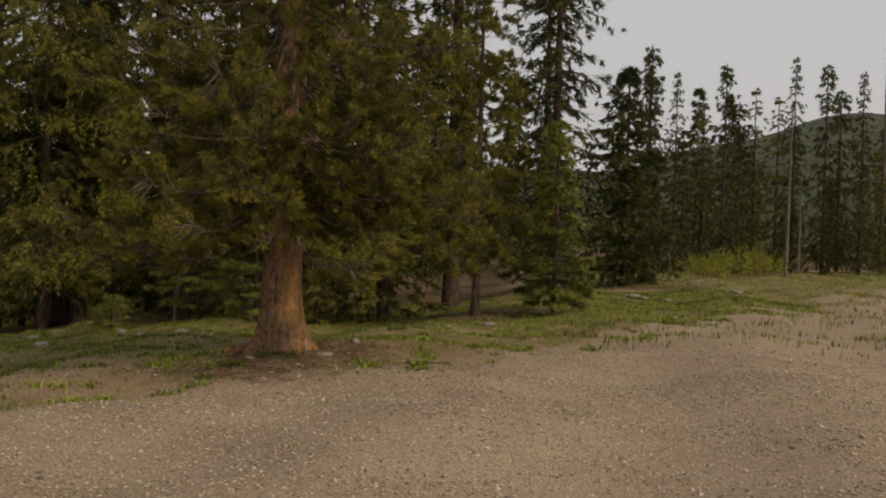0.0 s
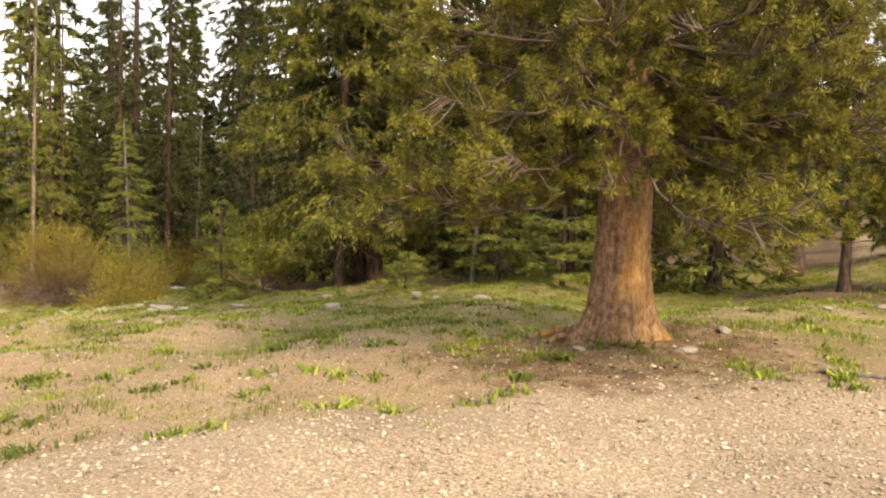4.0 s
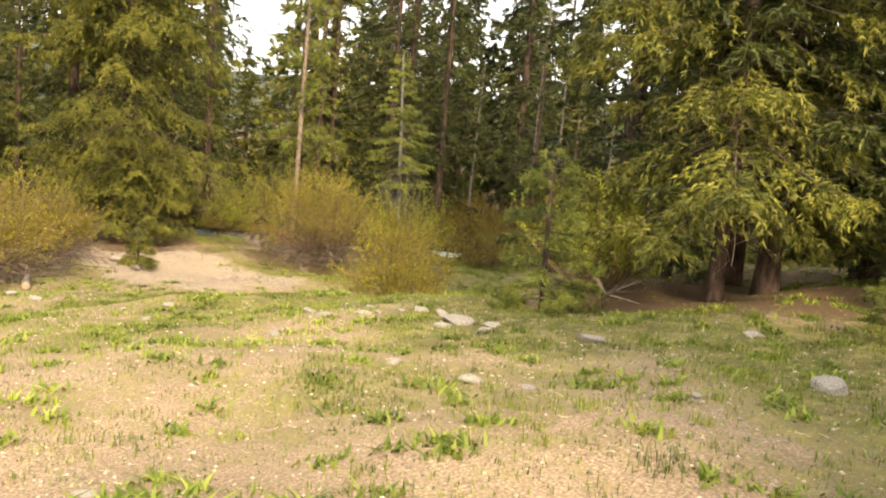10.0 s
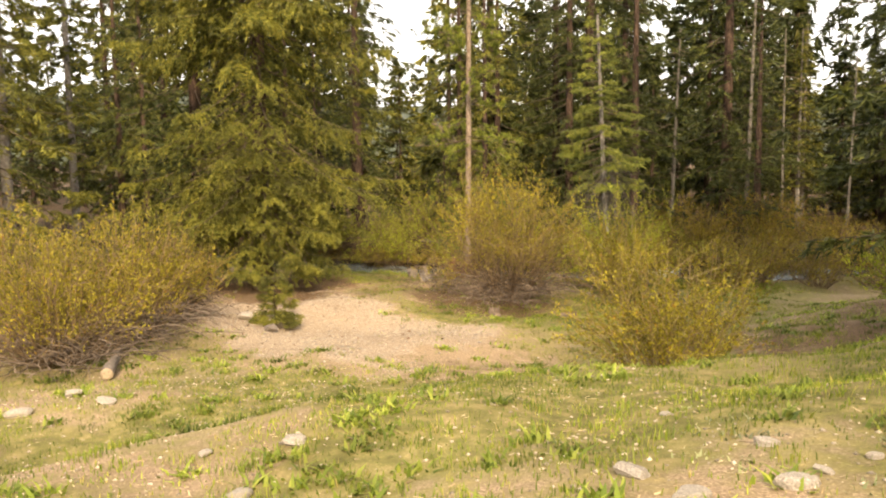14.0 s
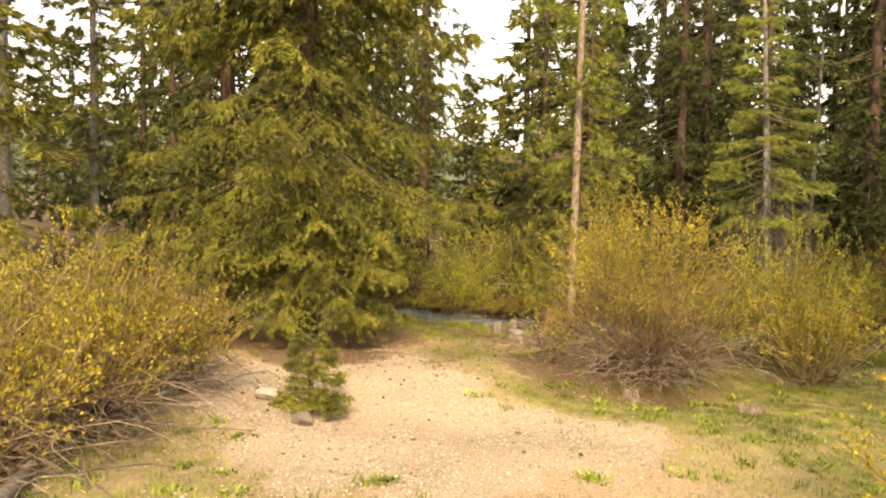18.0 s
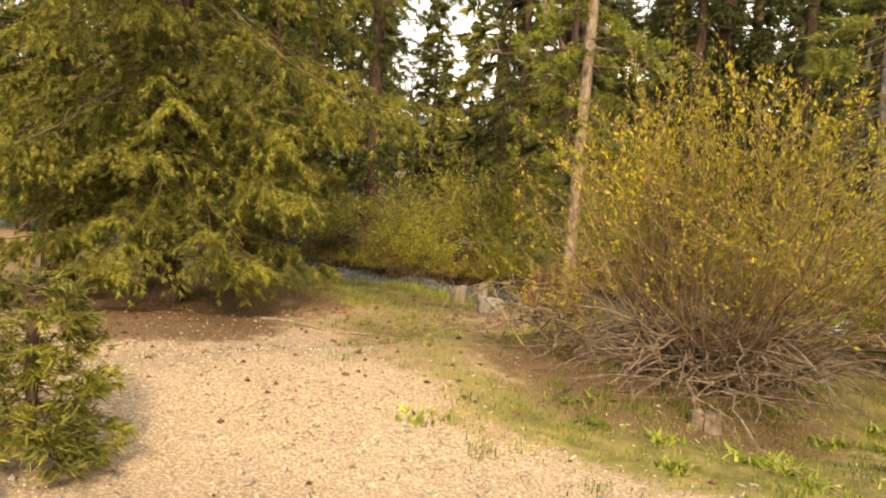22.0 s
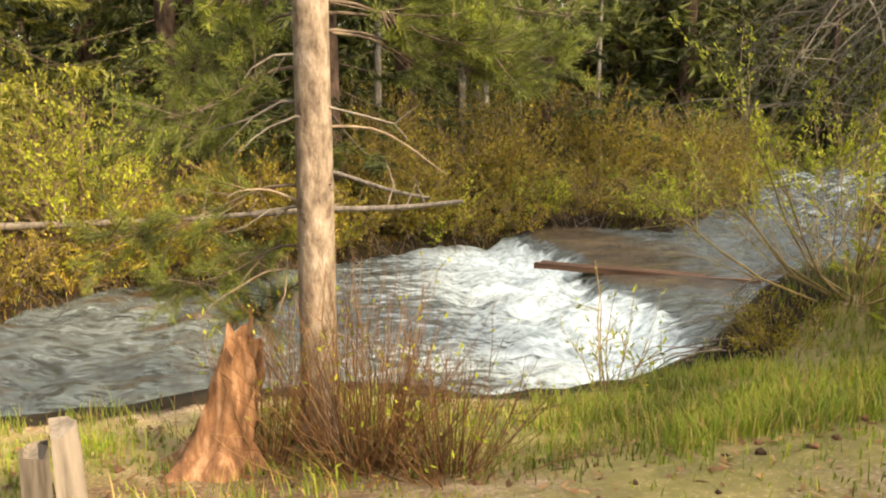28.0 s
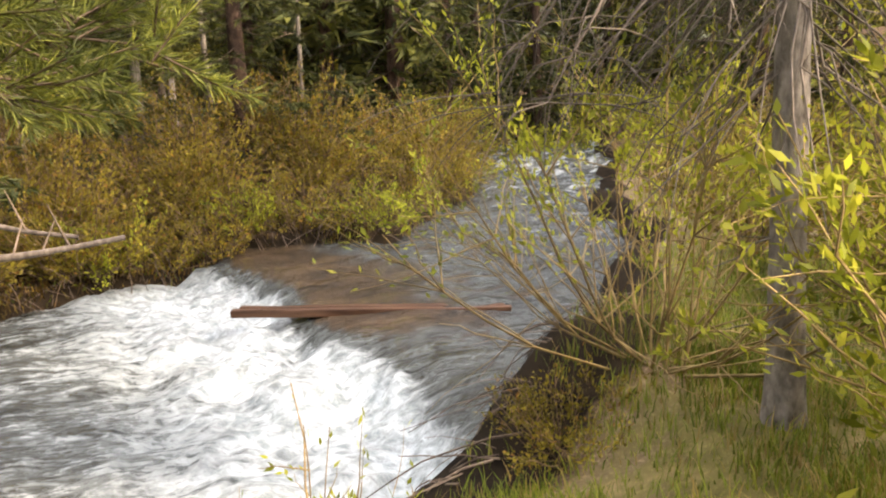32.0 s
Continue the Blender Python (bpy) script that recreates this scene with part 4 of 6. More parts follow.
# its dead lower boughs, arched over the water with hanging twigs
for h, az, ln, fall in ((2.05, 2.35, 1.0, 0.55), (2.3, 2.7, 1.3, 0.75), (2.15, 3.05, 1.15, 0.7), (2.55, 2.5, 1.35, 0.7), (2.45, 3.4, 1.1, 0.6), (1.9, 2.0, 0.8, 0.4)):
    s = np.linspace(0, 1, 10)
    arch = np.stack([np.cos(az) * ln * s, np.sin(az) * ln * s, h + 0.18 * np.sin(3.1 * s) - fall * s ** 1.8], 1) + np.cumsum(rng.normal(0, 0.012, (10, 3)), 0) * s[:, None]
    bough = part("dead_bough", make_mesh("dead_bough", *tubes(arch[None], (0.016 * (1 - 0.75 * s))[None], 6), GREY_TWIG, True), grey_fir, "bare grey arched bough")
    n, u = 34, np.linspace(0, 1, 6)
    root = arch[rng.integers(2, 10, n)]
    side = rng.normal(0, 0.32, (n, 2)) + np.array([np.cos(az), np.sin(az)]) * 0.12
    hang = np.concatenate([root[:, None, :2] + side[:, None] * u[None, :, None] ** 0.6, (root[:, 2:3] - rng.uniform(0.1, 0.5, (n, 1)) * u[None] ** 1.7)[..., None]], -1)
    tagged(part("hanging_twig_work", make_mesh("hanging_twig_work", *tubes(hang, np.tile(0.004 * (1 - 0.7 * u), (n, 1)), 3), GREY_TWIG), bough), kind="stuff")

# pines with bare lower trunks
bones, twig, need = pine_geo(14, 3.5, 1.25, 60, 26, 0.2, (0.10, 0.036), 24, 0.4, 0.02, 1.0, 0.04, 99)
lp = make_tree("pine_tree", -30.06, 30.28, "slender pale-barked pine on the creek bank", trunk_geo(14, 0.094, 0.03, (0.012, 0.004), 0.25, 18, 26, 0.03), bones, need, BARK_PALE, PINE_FRESH, boughs=60)
tagged(part("twig_work", make_mesh("twig_work", *twig, TWIG), lp), kind="stuff")
bones, twig, need = pine_geo(3.9, 2.2, 0.95, 24, 17, 0.2, (0.055, 0.009), 120, limb=0.006, brush=0.03)
tagged(part("lower_branchwork", make_mesh("lower_branchwork", *bones, LIMB), lp, "thin low boughs"), kind="stuff")
tagged(part("lower_foliage", make_mesh("lower_foliage", *need[:2], PINE_FRESH), lp, "bright green needle tufts"), kind="stuff")
tagged(part("lower_twig_work", make_mesh("lower_twig_work", *twig, LIMB), lp), kind="stuff")
tagged(part("deadwood", make_mesh("deadwood", *dead_sticks(9, 1.0, 3.4, 0.6, 0.35, 0.007), GREY_TWIG), lp, "bare dead branches"), kind="stuff")
bones, twig, need = pine_geo(9.5, 0.8, 1.45, 130, 20, -0.12, (0.11, 0.032), 30, 0.7, 0.016, 1.0, 0.10, 99)
sap = make_tree("pine_tree", -0.92, 23.9, "young green pine at the forest edge", trunk_geo(9.5, 0.10, 0.02), bones, need, BARK_DARK, PINE)

# the pale pine's low boughs towards the water
for ex, ey, ez in ((-0.9, -0.2, 1.2), (-0.75, 0.1, 0.9), (-0.95, 0.25, 1.6), (-0.6, -0.35, 1.75), (-0.5, 0.25, 0.7), (-0.8, 0.4, 2.0), (0.95, 0.3, 1.92), (1.15, 0.45, 2.0), (0.85, 0.1, 2.05), (0.9, 0.6, 2.15), (1.2, 0.7, 2.25), (0.8, 0.35, 2.35), (1.0, 0.6, 2.5), (0.9, 0.2, 2.6)):
    s = np.linspace(0, 1, 9)
    bent = np.stack([ex * s, ey * s + 0.12 * np.sin(3.1 * s), ez + 0.12 - 0.24 * s ** 1.6 + 0.03 * np.sin(7 * s)], 1)
    part("bough", make_mesh("bough", *tubes(bent[None], (0.009 * (1 - 0.7 * s))[None], 5), LIMB), lp)
    n = 40
    at = bent[rng.integers(3, 9, n)] + rng.normal(0, 0.02, (n, 3))
    d = unit(np.array([ex, ey, 0.1]) + rng.normal(0, 0.8, (n, 3)))
    tip = at + d * rng.uniform(0.08, 0.3, (n, 1))
    tagged(part("twig_work", make_mesh("twig_work", *tubes(np.stack([at, tip], 1), np.tile([0.004, 0.0025], (n, 1)), 3), LIMB), lp), kind="stuff")
    q = (tip[:, None] - d[:, None] * np.linspace(0, 0.14, 8)[None, :, None]).reshape(-1, 3)
    # needles here carry their shade in the darker colour
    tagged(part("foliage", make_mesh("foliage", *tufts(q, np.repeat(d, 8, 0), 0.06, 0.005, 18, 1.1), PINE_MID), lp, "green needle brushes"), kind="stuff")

# bare curved branches on its trunk
for h, ex, ey, ez, r in ((1.62, 0.55, 0.35, 1.38, 0.011), (2.05, 0.42, 0.6, 1.9, 0.012), (1.25, -0.28, -0.1, 1.3, 0.010), (2.2, -0.3, -0.2, 2.1, 0.008), (1.05, -0.2, -0.12, 0.55, 0.009), (0.95, -0.5, -0.05, 0.7, 0.008), (1.28, 0.13, -0.1, 1.33, 0.008), (0.62, 0.3, -0.12, 0.2, 0.007)):
    s = np.linspace(0, 1, 9)
    bare = np.stack([0.06 * np.sign(ex) + ex * s, ey * s + 0.03 * np.sin(5 * s), h + (ez - h) * s ** 1.3 + 0.05 * np.sin(3.1 * s)], 1) + np.cumsum(rng.normal(0, 0.008, (9, 3)), 0)
    side = bare[5] + np.linspace(0, 1, 9)[:, None] * np.array([0.25 * ex, 0.1, -0.12])
    part("dead_branch", make_mesh("dead_branch", *tubes(np.stack([bare, side]), np.stack([0.72 * r * (1 - 0.6 * s), 0.3 * r * (1 - 0.5 * s)]), 6), TWIG, True), lp, "bare grey curved branch")

# ---- forest: a few kinds of conifer, repeated ----
KINDS = {}
FORMS = ((21, 1.2, 3.0, 0.2, SPRUCE_DARK, 0.6), (16, 0.5, 2.6, 0.16, SPRUCE, 0.5), (23, 3.0, 2.5, 0.19, SPRUCE_DARK, 0.5), (13, 0.3, 2.2, 0.13, SPRUCE_DARK, 0.55), (19, 4.5, 1.7, 0.15, SPRUCE, 0.45))
for far in (0, 1, 2):
    for kind, (h, base, radius, r0, needles, hang) in enumerate(FORMS):
        if far == 2:
            limbs, crown = spruce_geo(h, base, radius, int(8.2 * h), 26, 0.4, hang, 0.62, (0.16, 0.03), 7, 0.02, high=9, inner=0.1, swell=1.1, knots=4, sides=3)
        elif far:
            limbs, crown = spruce_geo(h, base, radius, int(5.4 * h), 9.5, 0.4, hang, 0.62, (0.55, 0.16), 3, 0.03, high=99, inner=0.04, swell=1.0, outward=1.2, knots=3, sides=3)
        else:
            limbs, crown = spruce_geo(h, base, radius, int(8.2 * h), 15, 0.4, hang, 0.62, (0.27, 0.066), 4, 0.025, high=99, inner=0.05, swell=1.0, outward=1.15, knots=4, sides=3)
        KINDS[kind, far] = dict(trunk=make_mesh("trunk", *trunk_geo(h, r0, 0.03, (0, 0), 0.3, 8, 6), BARK_DARK if kind != 4 else BARK_GREY, True),
                                branchwork=make_mesh("branchwork", *limbs, LIMB), crown=make_mesh("crown", *crown, needles))
        if base > 2.5 and far != 1:
            KINDS[kind, far]["deadwood"] = make_mesh("deadwood", *dead_sticks(40, 1.0, base + 1, 1.1, 0.4, 0.012), TWIG)
LABELS = ("tall dark spruce in the forest", "full green spruce in the forest", "tall spruce with a bare lower trunk", "dense dark spruce in the forest", "thin high-crowned pine in the forest")


def forest_tree(x, y, kind, scale=1.0, wide=1.0, far=0):
    if math.hypot(x + 28.7, y - 28.5) < 17:
        far = 2
    if 16.5 < math.degrees(math.atan2(-20.0 - x, y - 20.5)) < 22.2 and math.hypot(x + 20, y - 20.5) > 20:
        scale, wide = 0.5 * scale, 1.5 * wide  # a gap of low young trees along the creek
    ob = thing("forest_tree", x, y, ground_z(x, y) - 0.05, LABELS[kind], "tree", "forest conifers", (x * 7.3 + y * 3.1) % 6.28)
    ob.scale = (scale * wide, scale * wide, scale)
    for nm, me in KINDS[kind, far].items():
        tagged(part(nm, me, ob), kind="" if nm == "trunk" else "stuff")
    return ob


# behind the creek, seen from the meadow
for x, y, k, s, w in ((-35.2, 40.8, 0, 1.15, 1.0), (-36.4, 36.4, 1, 0.85, 0.9), (-32.4, 46.0, 0, 1.1, 1.1), (-45.2, 23.9, 4, 0.9, 1.2), (-37.6, 19.3, 4, 1.0, 1.2), (-41, 20.9, 4, 1.05, 1.2), (-36.5, 15.0, 1, 1.2, 1.5), (-40.5, 16.5, 2, 1.0, 1.3), (-45, 19, 0, 1.0, 1.1), (-40.5, 25, 3, 0.9, 1.0)):
    forest_tree(x, y, k, s, w)
# beside and behind the large pine
for x, y, k, s, w in ((-13.2, 27.4, 2, 1.0, 1.4), (-16.2, 28.6, 0, 1.0, 1.2), (-11.2, 29.1, 0, 1.1, 1.2), (-7.2, 30.5, 1, 1.0, 1.1), (-7.9, 27.3, 2, 0.95, 1.2), (1.2, 32.5, 0, 0.8, 1.2), (-5.0, 27.6, 0, 1.0, 1.1), (-3.4, 25.6, 1, 0.85, 1.1), (-2.0, 29.6, 2, 1.0, 1.2), (-10.2, 27.6, 3, 0.6, 1.3), (-8.9, 26.4, 3, 0.5, 1.3), (-6.6, 25.7, 3, 0.55, 1.2), (-14.2, 27.0, 3, 0.6, 1.2), (-5.0, 25.0, 1, 0.4, 1.2)):
    forest_tree(x, y, k, s, w)
# across the meadow: kind, height and width
for x, y, k, h, w in ((7.7, 55.6, 3, 13.9, 1.0), (9.9, 59.3, 0, 13.0, 0.9), (11.5, 52.9, 3, 12.2, 0.9), (15.1, 60.2, 1, 12.0, 1.0), (17.1, 58.6, 0, 13.7, 0.8), (18.5, 57.1, 3, 13.2, 0.8), (20.0, 55.4, 0, 12.0, 0.9), (12.4, 62.9, 1, 11.5, 1.2), (15.1, 64.3, 3, 12.0, 1.2), (17.6, 63.7, 1, 12.2, 1.1), (21.3, 62.5, 3, 12.5, 1.1), (6.1, 45.3, 3, 10.5, 1.0), (24.5, 61.0, 0, 14.0, 1.0), (27.6, 58.8, 1, 14.5, 1.0), (13.6, 58.0, 3, 9.5, 1.2), (9.0, 64.0, 1, 11.0, 1.3), (23.0, 58.0, 1, 10.5, 1.2), (0.9, 34.2, 0, 15.5, 1.0)):
    s = h / FORMS[k][0]
    forest_tree(x, y, k, s, w)
# on the far bank, along the creek
for x, y, k, s, w in ((-25.3, 50.4, 0, 1.0, 1.2), (-21.9, 55.5, 1, 1.1, 1.3), (-19.4, 57.3, 0, 1.0, 1.3), (-17.2, 55.9, 3, 1.1, 1.2), (-27.1, 53.6, 0, 1.0, 1.2), (-23.4, 53, 3, 1.0, 1.2), (-20.6, 53.2, 3, 0.9, 1.3), (-30.7, 48.6, 4, 0.9, 1.0), (-29, 52.6, 0, 0.9, 1.0), (-33.6, 54.6, 1, 0.9, 1.1), (-25.3, 52.5, 0, 1.1, 1.2), (-37.6, 41.4, 0, 0.9, 1.1), (-40.5, 38.5, 1, 0.9, 1.1), (-44, 35.5, 0, 1.0, 1.2), (-48, 32, 1, 1.0, 1.2), (-16.5, 47, 1, 0.8, 1.0), (-15, 55, 0, 0.9, 1.0), (-22.5, 66, 1, 0.9, 1.1), (-24, 74, 0, 1, 1.1), (-17.5, 70, 3, 1, 1)):
    forest_tree(x, y, k, s, w)
woods = np.random.default_rng(5)
placed = []
for _ in range(4000):
    a, d = woods.uniform(-0.75, 2.1), woods.uniform(26, 95)
    x, y = -8 - math.sin(a) * d, 16 + math.cos(a) * d
    if creek_gap(x, y)[0] < 2.5 or (x > -4 and y < 64 + 0.15 * x) or x > 40:
        continue
    if x > -34 and y < 33 and x < -14:
        continue
    if any((x - u) ** 2 + (y - v) ** 2 < (2.3 if d < 55 else 3.4) ** 2 for u, v in placed) or len(placed) > 270:
        continue
    placed.append((x, y))
    bearing = math.degrees(math.atan2(-11.1 - x, y - 15.0))
    low = 0.6 if x > 0 else 0.42 if 52 < bearing < 57.5 else 0.55 if 36.5 < bearing < 39.4 else 0.75 if 74 < bearing < 78 else 1.0
    forest_tree(x, y, int(woods.choice([0, 0, 0, 1, 1, 3, 2])), woods.uniform(0.75, 1.1) * low, woods.uniform(1.0, 1.3), int(d > 34))


# bare dead stems
def snag(x, y, h, r, label, lean=(0.0, 0.0), sticks=14):
    ob = thing("dead_tree", x, y, ground_z(x, y), label, "tree", "dead stems")
    part("trunk", make_mesh("trunk", *trunk_geo(h, r, r * 0.3, lean, 0.1, 8, 12), BARK_SNAG, True), ob)
    tagged(part("deadwood", make_mesh("deadwood", *dead_sticks(sticks, h * 0.25, h, 0.8, 0.3, 0.01), TWIG), ob), kind="stuff")
    return ob


for x, y, h, r, lean in ((-31.0, 45.3, 12, 0.1, (0.02, 0)), (14.8, 52.0, 10, 0.11, (0.01, 0)), (16.6, 55.5, 6, 0.08, (0, 0)), (22.4, 58.2, 17, 0.12, (0, 0)), (-32.3, 42.3, 8, 0.09, (0.02, 0.02)), (-29.7, 45.7, 8, 0.07, (-0.01, 0)), (-7.4, 26.2, 9, 0.12, (0.02, 0)), (-8.6, 24.6, 7, 0.06, (0.06, 0)), (-31.0, 49.5, 9, 0.1, (0, 0)), (-27.9, 47.2, 7, 0.06, (0.02, 0))):
    snag(x, y, h, r, "bare grey dead tree stem", lean)


# ---- willows ----
def willow(x, y, radius, height, stems, leaf_n, label, leafy=WILLOW, stem=STEM_OLIVE, debris=0, **kw):
    wood, leaf = bush_geo(radius, height, stems, leaf_n, **kw)
    ob = thing("willow_bush", x, y, ground_z(x, y) - 0.04, label, "bush", "willows")
    tagged(part("stem_clump", make_mesh("stem_clump", *wood, stem), ob), kind="stuff")
    tagged(part("foliage", make_mesh("foliage", *leaf, leafy), ob), kind="stuff")
    if debris:
        az, k = rng.uniform(0, 6.283, debris), np.linspace(0, 1, 6)
        out = np.stack([np.cos(az), np.sin(az)], 1)
        ln = radius * rng.uniform(0.4, 1.2, debris)
        p = np.zeros((debris, 6, 3))
        p[..., :2] = out[:, None] * (0.2 + ln[:, None] * k)[..., None] * 0.8 + np.cumsum(rng.normal(0, 0.13, (debris, 6, 2)), 1) + rng.normal(0, 0.22 * radius, (debris, 1, 2))
        p[..., 2] = 0.08 + rng.uniform(0.05, 0.55, debris)[:, None] * np.sin(np.pi * (0.15 + 0.75 * k)) + np.cumsum(rng.normal(0, 0.035, (debris, 6)), 1)
        fallen = part("deadfall", make_mesh("deadfall", *tubes(p, rng.uniform(0.005, 0.014, debris)[:, None] * np.linspace(1, 0.4, 6), 3), DEADFALL), ob, "grey-brown dead stems lying at the root")
        tagged(fallen, kind="stuff")
    return ob


for x, y, r, h in ((-25.0, 18.5, 1.35, 1.95), (-26.2, 19.8, 1.3, 2.0), (-27.8, 18.0, 1.8, 2.4), (-27.5, 21.0, 1.15, 1.75), (-29.4, 20.6, 1.5, 2.1), (-27.2, 15.9, 1.8, 2.3), (-30.8, 18.4, 1.9, 2.3)):
    willow(x, y, r, h, 110, 17000, "olive willow thicket with dead stems at its foot", WILLOW if h > 1.9 else WILLOW_OLD, STEM, debris=260, leaf=(0.05, 0.022), twigs=6)
willow(-19.2, 24.8, 1.4, 2.0, 80, 17000, "small yellow-leaved willow bush in the meadow", leaf=(0.05, 0.021), low=0.25, twigs=7)
willow(-26.05, 28.15, 1.75, 2.9, 140, 44000, "broad yellow-green willow bush on the creek bank", WILLOW, STEM, debris=230, low=0.46, base=0.4, leaf=(0.046, 0.02), twigs=7)
willow(-24.7, 30.5, 1.15, 2.0, 80, 9000, "yellow-green willow beside a broad willow", debris=60, leaf=(0.06, 0.024))
willow(-26.9, 26.9, 0.6, 0.9, 18, 500, "small yellow willow at the foot of a broad one", debris=40, leaf=(0.06, 0.024))
willow(-26.75, 32.7, 1.6, 1.95, 30, 9000, "green-leaved willow by the creek bank", WILLOW_GREEN, STEM_OLIVE, leaf=(0.05, 0.018), low=0.42, lean=0.7, twigs=9)
willow(-25.4, 31.3, 1.35, 2.5, 50, 9500, "green-leaved willow beside a grey fir", WILLOW_GREEN, STEM_OLIVE, leaf=(0.052, 0.019), low=0.3)
willow(-26.15, 30.45, 1.2, 2.15, 34, 5200, "low green-leaved willow in front of a grey fir", WILLOW_GREEN, STEM_OLIVE, leaf=(0.045, 0.015), low=0.2)
for x, y, r, h in ((-24.3, 35.3, 1.0, 1.5), (-23.5, 36.9, 1.2, 1.6), (-22.7, 38.7, 1.3, 1.7), (-21.9, 41.2, 1.5, 1.9), (-20.6, 43.6, 1.6, 2.0), (-24.2, 33.7, 0.9, 1.3)):
    willow(x, y, r, h, 60, 5000, "green willow brush beside the upper creek", WILLOW_GREEN if y > 40 else WILLOW_BROWN, STEM, low=0.15, leaf=(0.06, 0.024))
willow(-27.3, 32.45, 0.45, 0.42, 40, 2600, "low olive shrub over the undercut bank", WILLOW_OLD, STEM, leaf=(0.03, 0.012), low=0.05, base=0.2, thick=0.004)
willow(-28.55, 31.60, 0.28, 0.85, 7, 150, "small budding willow sprig at the water's edge", WILLOW_GREEN, STEM_OLIVE, leaf=(0.05, 0.016), low=0.1, base=0.05, thick=0.006)
willow(-13.9, 24.0, 1.4, 1.8, 110, 15000, "green willow beside a twin spruce", WILLOW_GREEN, STEM, leaf=(0.06, 0.026))
for x, y, r, h in ((-31.6, 39.9, 1.3, 1.6), (-30.0, 41.3, 1.5, 1.7), (-28.3, 42.6, 1.5, 1.8), (-26.4, 43.4, 1.4, 1.7), (-33.4, 37.9, 1.2, 1.3), (-35.0, 36.4, 1.6, 2.1), (-37.0, 35.2, 1.7, 2.3), (-39.2, 33.8, 1.7, 2.1), (-29.6, 44.2, 1.7, 1.9), (-32.4, 42.2, 1.7, 1.8), (-25.0, 46.0, 1.5, 1.7), (-34.0, 36.1, 1.0, 1.0), (-32.3, 37.9, 1.0, 1.0), (-31.0, 39.2, 1.0, 1.1), (-29.6, 40.5, 1.0, 1.2), (-27.9, 41.7, 1.0, 1.2), (-36.1, 34.8, 1.0, 1.3), (-26.4, 42.3, 1.0, 1.2), (-38.2, 33.2, 1.2, 1.6), (-41.0, 32.2, 1.5, 1.9), (-36.3, 36.4, 1.6, 2.4), (-38.6, 35.6, 1.8, 2.6)):
    bright = x < -34.5
    willow(x, y, r, h, 90, 4600 if bright else 6500, "bright yellow-green willow on the far creek bank" if bright else "brown-stemmed willow on the far creek bank", WILLOW_GREEN if bright else WILLOW_BROWN, STEM, low=0.15, leaf=(0.07, 0.032))
for x, y, r, h in ((9.7, 47.1, 2.0, 1.5), (13.0, 50.4, 2.2, 1.8), (-18.2, 52, 1.6, 1.5), (-17.2, 57, 1.8, 1.6), (-22.6, 63, 2.2, 1.5), (-18, 34, 1.6, 1.8), (-19.6, 33.4, 1.4, 1.6), (-24.2, 49.5, 1.6, 1.7), (-22.2, 50.6, 1.6, 1.5), (-20.2, 51.4, 1.6, 1.5), (-18.6, 52.5, 1.6, 1.6)):
    willow(x, y, r, h, 70, 5000, "low green willow at the meadow's edge", WILLOW_GREEN, STEM, leaf=(0.075, 0.036), low=0.15)


# long yellow stems that reach from the willow beside the fir across its trunk, with shoots of young leaves
beside = [o for o in scene.objects if o.get("label", "").startswith("green-leaved willow beside a grey fir")][0]
for k in range(12):
    s = np.linspace(0, 1, 14)
    az, ln = rng.uniform(2.5, 3.9), rng.uniform(0.9, 1.75)
    wave = np.cumsum(rng.normal(0, 0.03, (14, 3)), 0) * s[:, None]
    wand = np.stack([np.cos(az) * ln * s, np.sin(az) * ln * s, 0.25 + rng.uniform(0.5, 1.2) * s ** 0.55 - 0.12 * s ** 3], 1) + wave
    r = rng.uniform(0.006, 0.011)
    stem = part("long_stem", make_mesh("long_stem", *tubes(wand[None], (r * (1 - 0.65 * s))[None], 6), STEM_YELLOW, True), beside, "long bent yellow-brown stem")
    n = 16
    root = wand[rng.integers(5, 14, n)]
    up = unit(rng.normal(0, 0.55, (n, 3)) + [0.3 * np.cos(az), 0.3 * np.sin(az), 0.9])
    tip = root + up * rng.uniform(0.06, 0.24, (n, 1))
    tagged(part("shoot_work", make_mesh("shoot_work", *tubes(np.stack([root, tip], 1), np.tile([0.0028, 0.0015], (n, 1)), 3), STEM_YELLOW), stem), kind="stuff")
    at = (root[:, None] + (tip - root)[:, None] * np.array([0.45, 0.7, 0.85, 1.0])[None, :, None]).reshape(-1, 3)
    tagged(part("young_leaves", make_mesh("young_leaves", *leaves(np.repeat(at, 4, 0), np.repeat(np.repeat(up, 4, 0), 4, 0) * 0.8 + rng.normal(0, 0.6, (n * 16, 3)), 0.052, 0.017), WILLOW_GREEN), stem, "bright green young leaves"), kind="stuff")


